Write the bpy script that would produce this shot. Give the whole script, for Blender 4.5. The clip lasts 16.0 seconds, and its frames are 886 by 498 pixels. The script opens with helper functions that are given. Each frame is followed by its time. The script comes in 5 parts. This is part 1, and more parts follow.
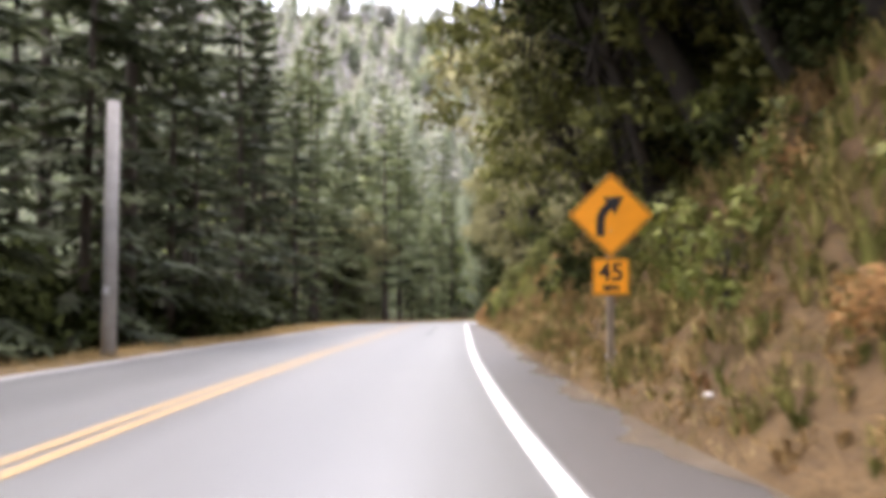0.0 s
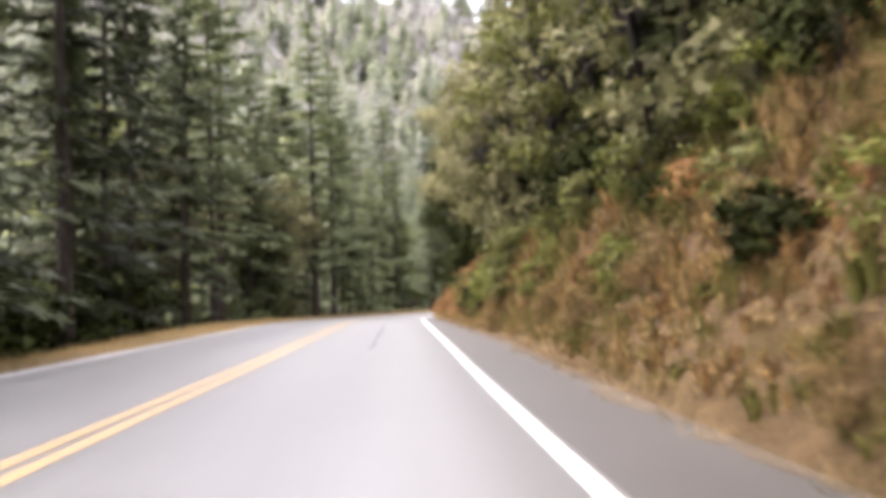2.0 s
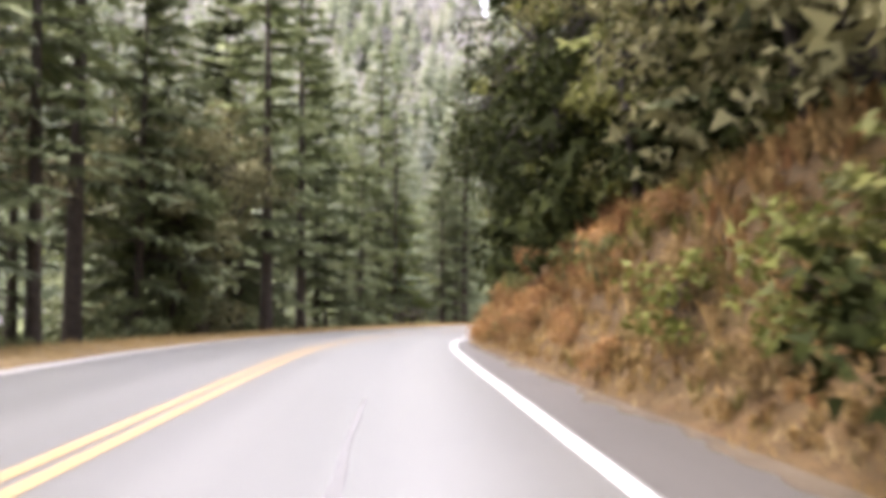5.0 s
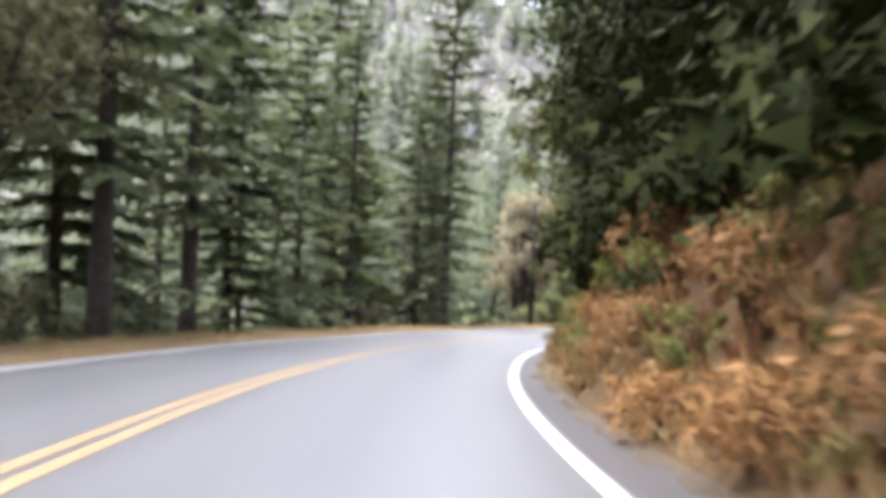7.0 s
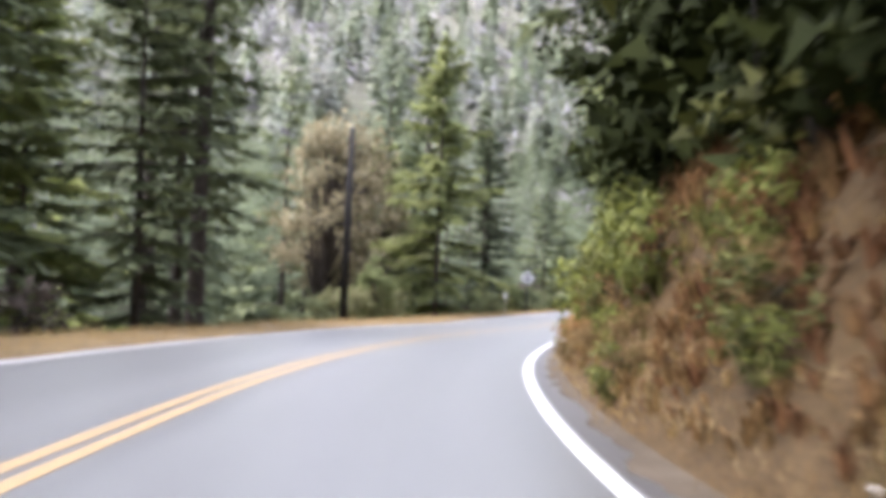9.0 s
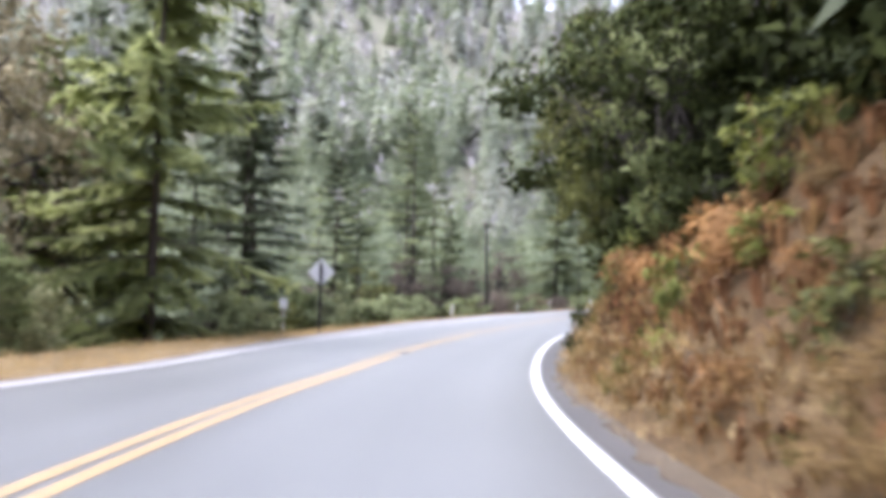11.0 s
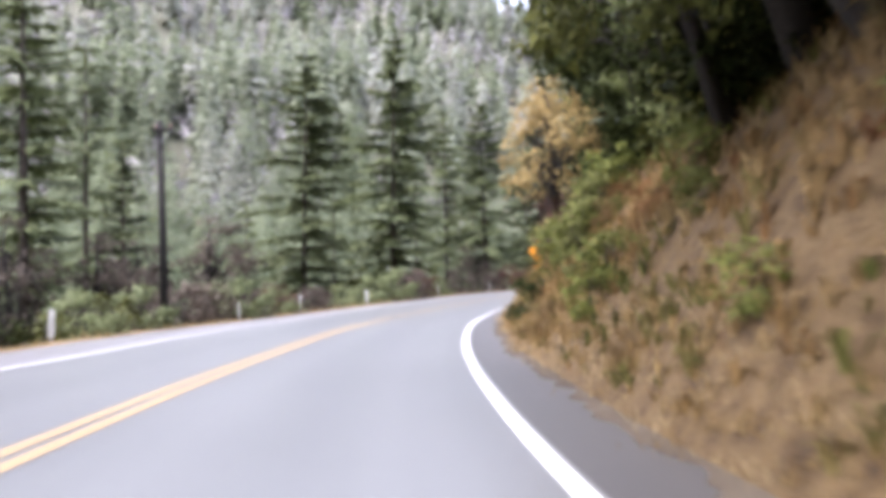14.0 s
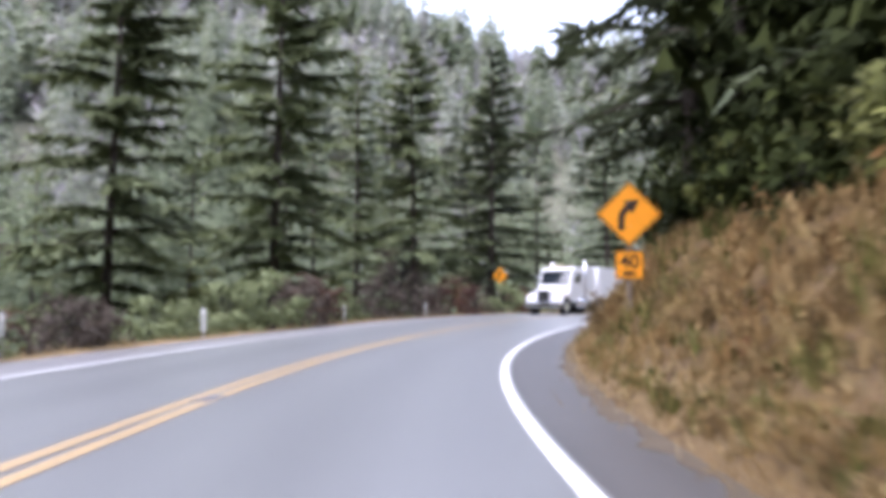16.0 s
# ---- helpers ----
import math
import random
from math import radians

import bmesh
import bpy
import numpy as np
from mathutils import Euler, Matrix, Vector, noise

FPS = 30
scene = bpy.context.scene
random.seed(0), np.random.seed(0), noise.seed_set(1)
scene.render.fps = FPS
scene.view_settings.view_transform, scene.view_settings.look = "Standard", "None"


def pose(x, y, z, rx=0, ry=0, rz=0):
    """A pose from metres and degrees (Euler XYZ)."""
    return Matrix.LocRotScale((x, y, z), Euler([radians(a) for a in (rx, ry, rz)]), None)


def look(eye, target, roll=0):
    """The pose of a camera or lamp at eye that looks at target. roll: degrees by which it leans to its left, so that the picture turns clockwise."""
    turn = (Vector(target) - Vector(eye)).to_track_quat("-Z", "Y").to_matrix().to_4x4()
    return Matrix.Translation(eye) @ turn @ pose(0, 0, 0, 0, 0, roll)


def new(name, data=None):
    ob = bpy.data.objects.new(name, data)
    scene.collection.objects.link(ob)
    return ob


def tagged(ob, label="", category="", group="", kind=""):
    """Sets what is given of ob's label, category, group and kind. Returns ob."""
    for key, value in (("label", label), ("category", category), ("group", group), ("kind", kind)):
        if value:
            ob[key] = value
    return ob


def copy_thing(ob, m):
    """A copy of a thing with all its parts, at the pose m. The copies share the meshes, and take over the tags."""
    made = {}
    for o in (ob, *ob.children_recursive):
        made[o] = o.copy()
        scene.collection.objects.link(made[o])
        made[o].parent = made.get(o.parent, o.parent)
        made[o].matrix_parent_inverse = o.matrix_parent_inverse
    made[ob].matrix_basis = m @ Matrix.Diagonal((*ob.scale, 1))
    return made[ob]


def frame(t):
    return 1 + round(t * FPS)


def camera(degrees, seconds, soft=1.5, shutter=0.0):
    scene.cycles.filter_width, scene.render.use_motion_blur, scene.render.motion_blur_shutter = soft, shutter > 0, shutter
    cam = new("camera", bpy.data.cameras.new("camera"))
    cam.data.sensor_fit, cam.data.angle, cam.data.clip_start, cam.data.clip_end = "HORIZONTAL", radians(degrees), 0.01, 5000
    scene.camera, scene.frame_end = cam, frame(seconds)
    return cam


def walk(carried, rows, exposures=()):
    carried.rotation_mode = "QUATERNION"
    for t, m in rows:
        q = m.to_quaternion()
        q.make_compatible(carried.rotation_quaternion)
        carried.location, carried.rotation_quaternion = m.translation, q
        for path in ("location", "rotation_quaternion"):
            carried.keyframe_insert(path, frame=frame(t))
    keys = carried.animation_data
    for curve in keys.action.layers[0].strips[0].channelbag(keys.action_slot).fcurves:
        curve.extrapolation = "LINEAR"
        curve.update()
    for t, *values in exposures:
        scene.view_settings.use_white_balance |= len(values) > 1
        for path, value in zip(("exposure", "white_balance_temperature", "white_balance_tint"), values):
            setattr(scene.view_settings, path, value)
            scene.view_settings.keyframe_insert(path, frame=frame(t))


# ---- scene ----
cam = camera(50.00, 16.0, soft=5.8, shutter=0.35)
# seconds, eye, a point looked at, lean to the left
PATH = [
    (0.0, (2.715, 0.000, 1.060), (3.270, 9.978, 1.429), 0.04),
    (0.5, (2.712, 4.424, 0.941), (3.555, 14.382, 1.301), 0.63),
    (1.0, (2.786, 8.914, 0.814), (3.958, 18.841, 1.106), 0.72),
    (1.5, (3.061, 13.385, 0.692), (4.334, 23.301, 0.955), -0.30),
    (2.0, (3.278, 17.877, 0.564), (4.480, 27.801, 0.823), -1.36),
    (2.5, (3.505, 22.374, 0.444), (4.627, 32.306, 0.772), -0.27),
    (3.0, (3.757, 26.860, 0.323), (4.857, 36.793, 0.678), 0.62),
    (3.5, (4.023, 31.440, 0.197), (5.126, 41.372, 0.571), -0.04),
    (4.2, (4.498, 38.073, 0.031), (5.682, 47.995, 0.419), -0.13),
    (4.5, (4.707, 40.929, -0.037), (5.894, 50.852, 0.328), -0.04),
    (5.0, (5.039, 45.784, -0.164), (6.281, 55.700, 0.187), 0.41),
    (5.5, (5.376, 50.839, -0.290), (6.698, 60.744, 0.066), 1.03),
    (6.0, (5.743, 56.188, -0.427), (7.129, 66.086, -0.088), 1.58),
    (6.5, (6.167, 61.914, -0.581), (7.614, 71.804, -0.264), 1.82),
    (7.0, (6.740, 67.822, -0.761), (8.435, 77.672, -0.441), 2.16),
    (7.5, (7.462, 74.035, -0.993), (9.552, 83.809, -0.684), 2.70),
    (8.0, (8.455, 79.923, -1.199), (11.052, 89.577, -0.958), 2.00),
    (8.5, (9.941, 86.456, -1.434), (13.192, 95.910, -1.194), 2.33),
    (9.0, (12.003, 93.112, -1.666), (15.909, 102.313, -1.383), 2.18),
    (9.5, (14.348, 99.108, -1.899), (18.759, 108.077, -1.577), 1.96),
    (10.0, (16.940, 104.946, -2.062), (21.950, 113.591, -1.668), 1.88),
    (10.5, (19.891, 110.567, -2.233), (25.432, 118.881, -1.810), 1.68),
    (11.0, (23.188, 115.985, -2.400), (29.178, 123.977, -1.903), 1.44),
    (11.5, (26.813, 121.202, -2.558), (33.200, 128.878, -2.015), 1.25),
    (12.0, (30.753, 126.222, -2.716), (37.506, 133.574, -2.146), 1.16),
    (12.5, (34.930, 131.087, -2.841), (42.058, 138.072, -2.204), 0.28),
    (13.0, (39.432, 135.615, -2.858), (46.945, 142.181, -2.193), -0.08),
    (13.5, (44.082, 140.024, -2.880), (51.820, 146.323, -2.215), -0.25),
    (14.0, (48.557, 143.976, -2.879), (56.516, 150.007, -2.352), -0.96),
    (14.5, (53.402, 148.079, -2.866), (61.462, 153.968, -2.268), -0.85),
    (15.0, (58.445, 152.123, -2.826), (66.608, 157.863, -2.166), -0.35),
    (15.5, (63.823, 156.287, -2.768), (72.181, 161.723, -1.996), 0.04),
    (16.0, (69.352, 160.255, -2.666), (77.876, 165.426, -1.892), 0.48),
]
walk(cam, [(t, look(eye, target, lean)) for t, eye, target, lean in PATH],
     exposures=((0.0, 2.75, 6750, 21), (4.2, 2.85, 7000, 23), (6.5, 2.9, 6300, 20), (7.0, 2.8, 6200, 20), (8.0, 2.42, 6050, 19), (9.0, 2.57, 6150, 20), (9.6, 2.8, 6150, 20), (12.0, 2.4, 5850, 21), (13.0, 2.45, 5950, 21), (14.0, 2.4, 6100, 23), (15.4, 2.12, 5950, 23), (16.0, 1.98, 5850, 23)))

# ---------------------------------------------------------------- sky and light
world = bpy.data.worlds.new("overcast_sky")
scene.world = world
world.use_nodes = True
wn, wl = world.node_tree.nodes, world.node_tree.links
wn.clear()
sky = wn.new("ShaderNodeTexSky")
sky.sky_type = "NISHITA"
sky.sun_disc = False
sky.sun_elevation, sky.sun_rotation = radians(67), radians(-55)
sky.dust_density, sky.air_density = 2.0, 1.0
pale = wn.new("ShaderNodeHueSaturation")
pale.inputs["Saturation"].default_value = 0.45
bg = wn.new("ShaderNodeBackground")
bg.inputs["Strength"].default_value = 0.15
wo = wn.new("ShaderNodeOutputWorld")
wl.new(sky.outputs[0], pale.inputs["Color"])
wl.new(pale.outputs[0], bg.inputs["Color"])
wl.new(bg.outputs[0], wo.inputs["Surface"])

sun_data = bpy.data.lights.new("sun", "SUN")
sun_data.energy, sun_data.angle, sun_data.color = 1.15, radians(55), (1.0, 0.98, 0.95)
sun = new("sun", sun_data)
sun.matrix_world = look((0, 0, 60), (20.9, -14.6, 0))

# ---------------------------------------------------------------- materials


def material(name, rough=0.8, spec=0.3):
    m = bpy.data.materials.new(name)
    m.use_nodes = True
    b = m.node_tree.nodes["Principled BSDF"]
    b.inputs["Roughness"].default_value = rough
    b.inputs["Specular IOR Level"].default_value = spec
    return m, m.node_tree.nodes, m.node_tree.links, b


def noise_node(n, l, scale, detail=4.0, src=None, rough=0.6):
    t = n.new("ShaderNodeTexNoise")
    t.inputs["Scale"].default_value, t.inputs["Detail"].default_value = scale, detail
    t.inputs["Roughness"].default_value = rough
    if src is None:
        src = n.new("ShaderNodeTexCoord").outputs["Object"]
    l.new(src, t.inputs["Vector"])
    return t.outputs["Fac"]


def ramp(n, l, fac, stops):
    r = n.new("ShaderNodeValToRGB")
    e = r.color_ramp.elements
    while len(e) < len(stops):
        e.new(0.5)
    for i, (p, c) in enumerate(stops):
        e[i].position, e[i].color = p, (*c, 1)
    l.new(fac, r.inputs["Fac"])
    return r.outputs["Color"]


def mix(n, l, fac, a, b, kind="MIX"):
    m = n.new("ShaderNodeMix")
    m.data_type, m.blend_type = "RGBA", kind
    for sock, v in ((m.inputs[0], fac), (m.inputs[6], a), (m.inputs[7], b)):
        if isinstance(v, (int, float)):
            sock.default_value = v
        elif isinstance(v, tuple):
            sock.default_value = (*v, 1)
        else:
            l.new(v, sock)
    return m.outputs[2]


def bump(n, l, b, height, strength=0.5, dist=0.02):
    k = n.new("ShaderNodeBump")
    k.inputs["Strength"].default_value, k.inputs["Distance"].default_value = strength, dist
    l.new(height, k.inputs["Height"])
    l.new(k.outputs[0], b.inputs["Normal"])


def blotchy(name, stops, scale=3.0, fine=40.0, rough=0.85, spec=0.25, bumpy=0.4, dist=0.01):
    """Colours laid out by a broad noise, with a fine grain over them."""
    m, n, l, b = material(name, rough, spec)
    broad = noise_node(n, l, scale)
    grain = noise_node(n, l, fine, 6.0)
    col = mix(n, l, 0.35, ramp(n, l, broad, stops), ramp(n, l, grain, [(0.3, stops[0][1]), (0.7, stops[-1][1])]))
    l.new(col, b.inputs["Base Color"])
    bump(n, l, b, grain, bumpy, dist)
    return m


def foliage(name, dark, mid, light, rough=0.65, glow=0.25, patch=0.6, spec=0.18, other=None):
    """Leaves: each leaf or clump has its own shade, and whole trees differ a little."""
    m, n, l, b = material(name, rough, spec)
    isl = n.new("ShaderNodeNewGeometry").outputs["Random Per Island"]
    leaf = ramp(n, l, isl, [(0.0, dark), (0.55, mid), (1.0, light)])
    src = n.new("ShaderNodeNewGeometry").outputs["Position"]
    where = noise_node(n, l, patch, 3.0, src)
    hue = n.new("ShaderNodeHueSaturation")
    ob = n.new("ShaderNodeObjectInfo").outputs["Random"]
    v = n.new("ShaderNodeMapRange")
    v.inputs["To Min"].default_value, v.inputs["To Max"].default_value = 0.75, 1.3
    l.new(ob, v.inputs["Value"])
    l.new(v.outputs[0], hue.inputs["Value"])
    col = mix(n, l, where, leaf, mix(n, l, 0.5, leaf, light))
    if other:
        col = mix(n, l, ramp(n, l, noise_node(n, l, patch * 2.3, 4.0, src), [(0.45, (0, 0, 0)), (0.62, (0.8, 0.8, 0.8))]), col, other)
    l.new(col, hue.inputs["Color"])
    l.new(hue.outputs[0], b.inputs["Base Color"])
    tr = n.new("ShaderNodeBsdfTranslucent")
    l.new(hue.outputs[0], tr.inputs["Color"])
    sh = n.new("ShaderNodeMixShader")
    sh.inputs[0].default_value = glow
    l.new(b.outputs[0], sh.inputs[1])
    l.new(tr.outputs[0], sh.inputs[2])
    l.new(sh.outputs[0], n["Material Output"].inputs["Surface"])
    return m


def asphalt_material(name, base, light, wear=True, rough=0.33, spec=0.75):
    m, n, l, b = material(name, rough, spec)
    uv = n.new("ShaderNodeUVMap")
    uv.uv_map = "lane"
    uvs = uv.outputs[0]
    stone = noise_node(n, l, 90.0, 5.0)
    patch = noise_node(n, l, 0.35, 4.0)
    sep = n.new("ShaderNodeSeparateXYZ")
    l.new(uvs, sep.inputs[0])
    # long streaks along the lane, drawn out by the wheels
    sc = n.new("ShaderNodeVectorMath")
    sc.operation = "MULTIPLY"
    sc.inputs[1].default_value = (2.2, 0.03, 1)
    l.new(uvs, sc.inputs[0])
    streak = noise_node(n, l, 1.0, 4.0, sc.outputs[0])
    wave = n.new("ShaderNodeMath")
    wave.operation = "COSINE"
    w2 = n.new("ShaderNodeMath")
    w2.operation = "MULTIPLY"
    w2.inputs[1].default_value = 2 * math.pi / 1.83
    l.new(sep.outputs[0], w2.inputs[0])
    l.new(w2.outputs[0], wave.inputs[0])
    tracks = n.new("ShaderNodeMapRange")
    tracks.inputs["From Min"].default_value, tracks.inputs["From Max"].default_value = -1.0, 1.0
    l.new(wave.outputs[0], tracks.inputs["Value"])
    col = mix(n, l, patch, base, light)
    col = mix(n, l, 0.4, col, ramp(n, l, streak, [(0.3, base), (0.75, light)]))
    if wear:
        dark = tuple(c * 0.78 for c in base)
        f = n.new("ShaderNodeMath")
        f.operation = "MULTIPLY"
        f.inputs[1].default_value = 0.35
        l.new(tracks.outputs[0], f.inputs[0])
        col = mix(n, l, f.outputs[0], col, dark)
    col = mix(n, l, 0.25, col, ramp(n, l, stone, [(0.35, tuple(c * 0.5 for c in base)), (0.7, tuple(min(1, c * 1.5) for c in light))]))
    l.new(col, b.inputs["Base Color"])
    bump(n, l, b, stone, 0.35, 0.004)
    return m


def paint_material(name, col, under, rough=0.36):
    m, n, l, b = material(name, rough, 0.4)
    worn = noise_node(n, l, 14.0, 6.0, rough=0.75)
    broad = noise_node(n, l, 0.7, 3.0)
    k = ramp(n, l, worn, [(0.38, under), (0.52, col)])
    k = mix(n, l, 0.25, k, ramp(n, l, broad, [(0.3, tuple(c * 0.8 for c in col)), (0.7, col)]))
    l.new(k, b.inputs["Base Color"])
    return m


def plain(name, col, rough=0.5, metal=0.0, spec=0.4, var=0.12, scale=6.0):
    m, n, l, b = material(name, rough, spec)
    b.inputs["Metallic"].default_value = metal
    f = noise_node(n, l, scale, 5.0)
    l.new(ramp(n, l, f, [(0.3, tuple(c * (1 - var) for c in col)), (0.7, tuple(min(1, c * (1 + var)) for c in col))]), b.inputs["Base Color"])
    return m


ASPHALT = asphalt_material("asphalt", (0.111, 0.114, 0.11), (0.19, 0.195, 0.19))
PALE_SHOULDER = asphalt_material("dusty_shoulder_asphalt", (0.14, 0.136, 0.134), (0.225, 0.218, 0.215), False)
SHOULDER = asphalt_material("shoulder_asphalt", (0.038, 0.036, 0.034), (0.095, 0.089, 0.083), False, 0.5, 0.45)
TYRE_MARK = paint_material("tyre_mark", (0.115, 0.115, 0.118), (0.16, 0.16, 0.165), 0.6)
WHITE_PAINT = paint_material("white_road_paint", (0.68, 0.68, 0.67), (0.36, 0.36, 0.36))
YELLOW_PAINT = paint_material("yellow_road_paint", (0.41, 0.285, 0.135), (0.28, 0.23, 0.155))
VERGE_SOIL = blotchy("verge_thatch", [(0.25, (0.10, 0.065, 0.03)), (0.5, (0.19, 0.13, 0.06)), (0.75, (0.27, 0.2, 0.1))], 1.0, 40.0, bumpy=0.8, dist=0.04)
GRAVEL = blotchy("roadside_gravel", [(0.25, (0.045, 0.035, 0.023)), (0.5, (0.085, 0.066, 0.042)), (0.75, (0.14, 0.112, 0.078))], 1.5, 60.0, dist=0.03)
def bank_soil():
    m, n, l, b = material("bank_soil_and_thatch", 0.9, 0.15)
    broad, mid, grain = noise_node(n, l, 0.45), noise_node(n, l, 2.2, 6.0), noise_node(n, l, 22.0, 6.0)
    col = ramp(n, l, broad, [(0.3, (0.06, 0.036, 0.018)), (0.45, (0.115, 0.074, 0.033)), (0.6, (0.085, 0.058, 0.026)), (0.72, (0.13, 0.065, 0.03))])
    col = mix(n, l, 0.55, col, ramp(n, l, mid, [(0.32, (0.035, 0.022, 0.012)), (0.5, (0.07, 0.045, 0.022)), (0.7, (0.14, 0.094, 0.046))]))
    col = mix(n, l, 0.4, col, ramp(n, l, grain, [(0.35, (0.02, 0.013, 0.008)), (0.65, (0.15, 0.097, 0.042))]))
    l.new(col, b.inputs["Base Color"])
    bump(n, l, b, mid, 1.0, 0.15)
    return m


SOIL = bank_soil()
THATCH = blotchy("matted_dry_grass", [(0.3, (0.05, 0.032, 0.015)), (0.45, (0.15, 0.1, 0.044)), (0.58, (0.23, 0.158, 0.07)), (0.72, (0.13, 0.072, 0.032))], 2.6, 18.0, bumpy=1.0, dist=0.08)
FOREST_FLOOR = blotchy("forest_floor", [(0.3, (0.025, 0.024, 0.015)), (0.5, (0.05, 0.045, 0.026)), (0.75, (0.04, 0.05, 0.024))], 0.5, 8.0, bumpy=0.8, dist=0.1)
BARK = blotchy("conifer_bark", [(0.3, (0.035, 0.027, 0.022)), (0.55, (0.075, 0.058, 0.045)), (0.75, (0.12, 0.1, 0.085))], 5.0, 30.0, bumpy=1.0, dist=0.03)
BARE_BARK = blotchy("bracken_stalk", [(0.3, (0.12, 0.06, 0.03)), (0.7, (0.28, 0.16, 0.08))], 5.0, 30.0)
BARK_PALE = blotchy("oak_bark", [(0.3, (0.018, 0.016, 0.013)), (0.6, (0.04, 0.034, 0.028)), (0.8, (0.075, 0.065, 0.055))], 5.0, 30.0, bumpy=1.0, dist=0.02)
GREY_WOOD = blotchy("weathered_pole_wood", [(0.3, (0.26, 0.25, 0.23)), (0.55, (0.38, 0.36, 0.33)), (0.8, (0.48, 0.46, 0.43))], 4.0, 40.0, bumpy=0.6)
POST_WOOD = blotchy("brown_post_wood", [(0.3, (0.13, 0.1, 0.07)), (0.55, (0.2, 0.155, 0.11)), (0.8, (0.27, 0.215, 0.16))], 4.0, 40.0, bumpy=0.6)
DARK_WOOD = blotchy("creosoted_pole_wood", [(0.3, (0.010, 0.009, 0.009)), (0.6, (0.022, 0.02, 0.018)), (0.8, (0.04, 0.036, 0.032))], 4.0, 40.0, bumpy=0.6)
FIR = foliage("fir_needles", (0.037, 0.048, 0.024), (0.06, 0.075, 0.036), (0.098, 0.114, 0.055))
# paler than the needles above: mid-distance haze is put into the colour
FIR_PALE = foliage("haze_paled_fir_needles", (0.098, 0.122, 0.053), (0.152, 0.181, 0.082), (0.23, 0.258, 0.125))


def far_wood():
    """Needles of far trees: haze is put into the pale colours, and each tree has a tone of its own."""
    m, n, l, b = material("haze_paled_conifer_needles", 0.75, 0.05)
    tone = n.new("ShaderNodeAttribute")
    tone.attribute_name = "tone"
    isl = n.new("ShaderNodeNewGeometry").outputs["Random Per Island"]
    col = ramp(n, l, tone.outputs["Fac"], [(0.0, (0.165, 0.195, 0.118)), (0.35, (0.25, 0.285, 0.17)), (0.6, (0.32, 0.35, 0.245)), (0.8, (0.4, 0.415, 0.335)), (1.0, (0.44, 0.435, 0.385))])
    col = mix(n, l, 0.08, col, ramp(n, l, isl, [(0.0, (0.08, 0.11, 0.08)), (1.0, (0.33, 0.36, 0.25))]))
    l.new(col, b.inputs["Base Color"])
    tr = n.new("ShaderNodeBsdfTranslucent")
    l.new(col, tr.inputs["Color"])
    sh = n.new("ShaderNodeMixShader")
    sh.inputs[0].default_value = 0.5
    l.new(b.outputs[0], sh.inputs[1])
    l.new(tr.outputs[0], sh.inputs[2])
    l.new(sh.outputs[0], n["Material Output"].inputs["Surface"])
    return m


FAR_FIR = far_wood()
# pale grey twigs, lightened further to carry the haze over the far slope
FAR_BARE = foliage("haze_paled_bare_twigs", (0.3, 0.285, 0.285), (0.4, 0.38, 0.385), (0.52, 0.5, 0.505), patch=0.05)
SLOPE_BRUSH = blotchy("valley_brush_and_litter", [(0.3, (0.09, 0.095, 0.06)), (0.5, (0.14, 0.14, 0.095)), (0.75, (0.2, 0.185, 0.14))], 0.06, 0.9, bumpy=0.8, dist=0.2)
# near-black leaves: the shade inside the crowns is put into their colour
OAK = foliage("shaded_oak_leaves", (0.006, 0.009, 0.003), (0.017, 0.023, 0.007), (0.047, 0.057, 0.016), 0.8, 0.08, spec=0.05)
KHAKI = foliage("grey_olive_leaves", (0.08, 0.08, 0.034), (0.165, 0.16, 0.07), (0.285, 0.27, 0.13), patch=0.9)
OLIVE = foliage("pale_olive_leaves", (0.11, 0.115, 0.048), (0.185, 0.19, 0.085), (0.29, 0.285, 0.14), patch=0.9)
# lighter leaves for crowns at the edge, with their light put into the colour
LAUREL = foliage("lit_laurel_leaves", (0.028, 0.034, 0.009), (0.08, 0.089, 0.022), (0.18, 0.185, 0.05), patch=1.2)
BROWN_LEAF = foliage("tan_autumn_leaves", (0.12, 0.105, 0.056), (0.21, 0.18, 0.1), (0.31, 0.265, 0.155))
SPRING = foliage("pale_green_leaves", (0.12, 0.145, 0.055), (0.2, 0.23, 0.09), (0.3, 0.335, 0.14))
YELLOW_LEAF = foliage("autumn_maple_leaves", (0.19, 0.13, 0.045), (0.31, 0.225, 0.085), (0.42, 0.32, 0.14))
MOSSY = foliage("mossy_fir_needles", (0.21, 0.25, 0.085), (0.33, 0.375, 0.135), (0.46, 0.49, 0.2), glow=0.5)
SHRUB = foliage("shrub_leaves", (0.055, 0.07, 0.014), (0.12, 0.14, 0.028), (0.21, 0.225, 0.055))
DEAD_FERN = foliage("dead_bracken", (0.135, 0.064, 0.022), (0.23, 0.115, 0.04), (0.35, 0.205, 0.08))
WEED = foliage("dry_weed_heads", (0.085, 0.054, 0.024), (0.15, 0.1, 0.043), (0.24, 0.17, 0.08), 0.8, 0.4, spec=0.05)
MAROON = foliage("maroon_brush_twigs", (0.035, 0.018, 0.014), (0.075, 0.036, 0.028), (0.13, 0.07, 0.05))
BARE_TWIG = foliage("bare_brush_twigs", (0.05, 0.04, 0.03), (0.09, 0.072, 0.054), (0.15, 0.12, 0.092))
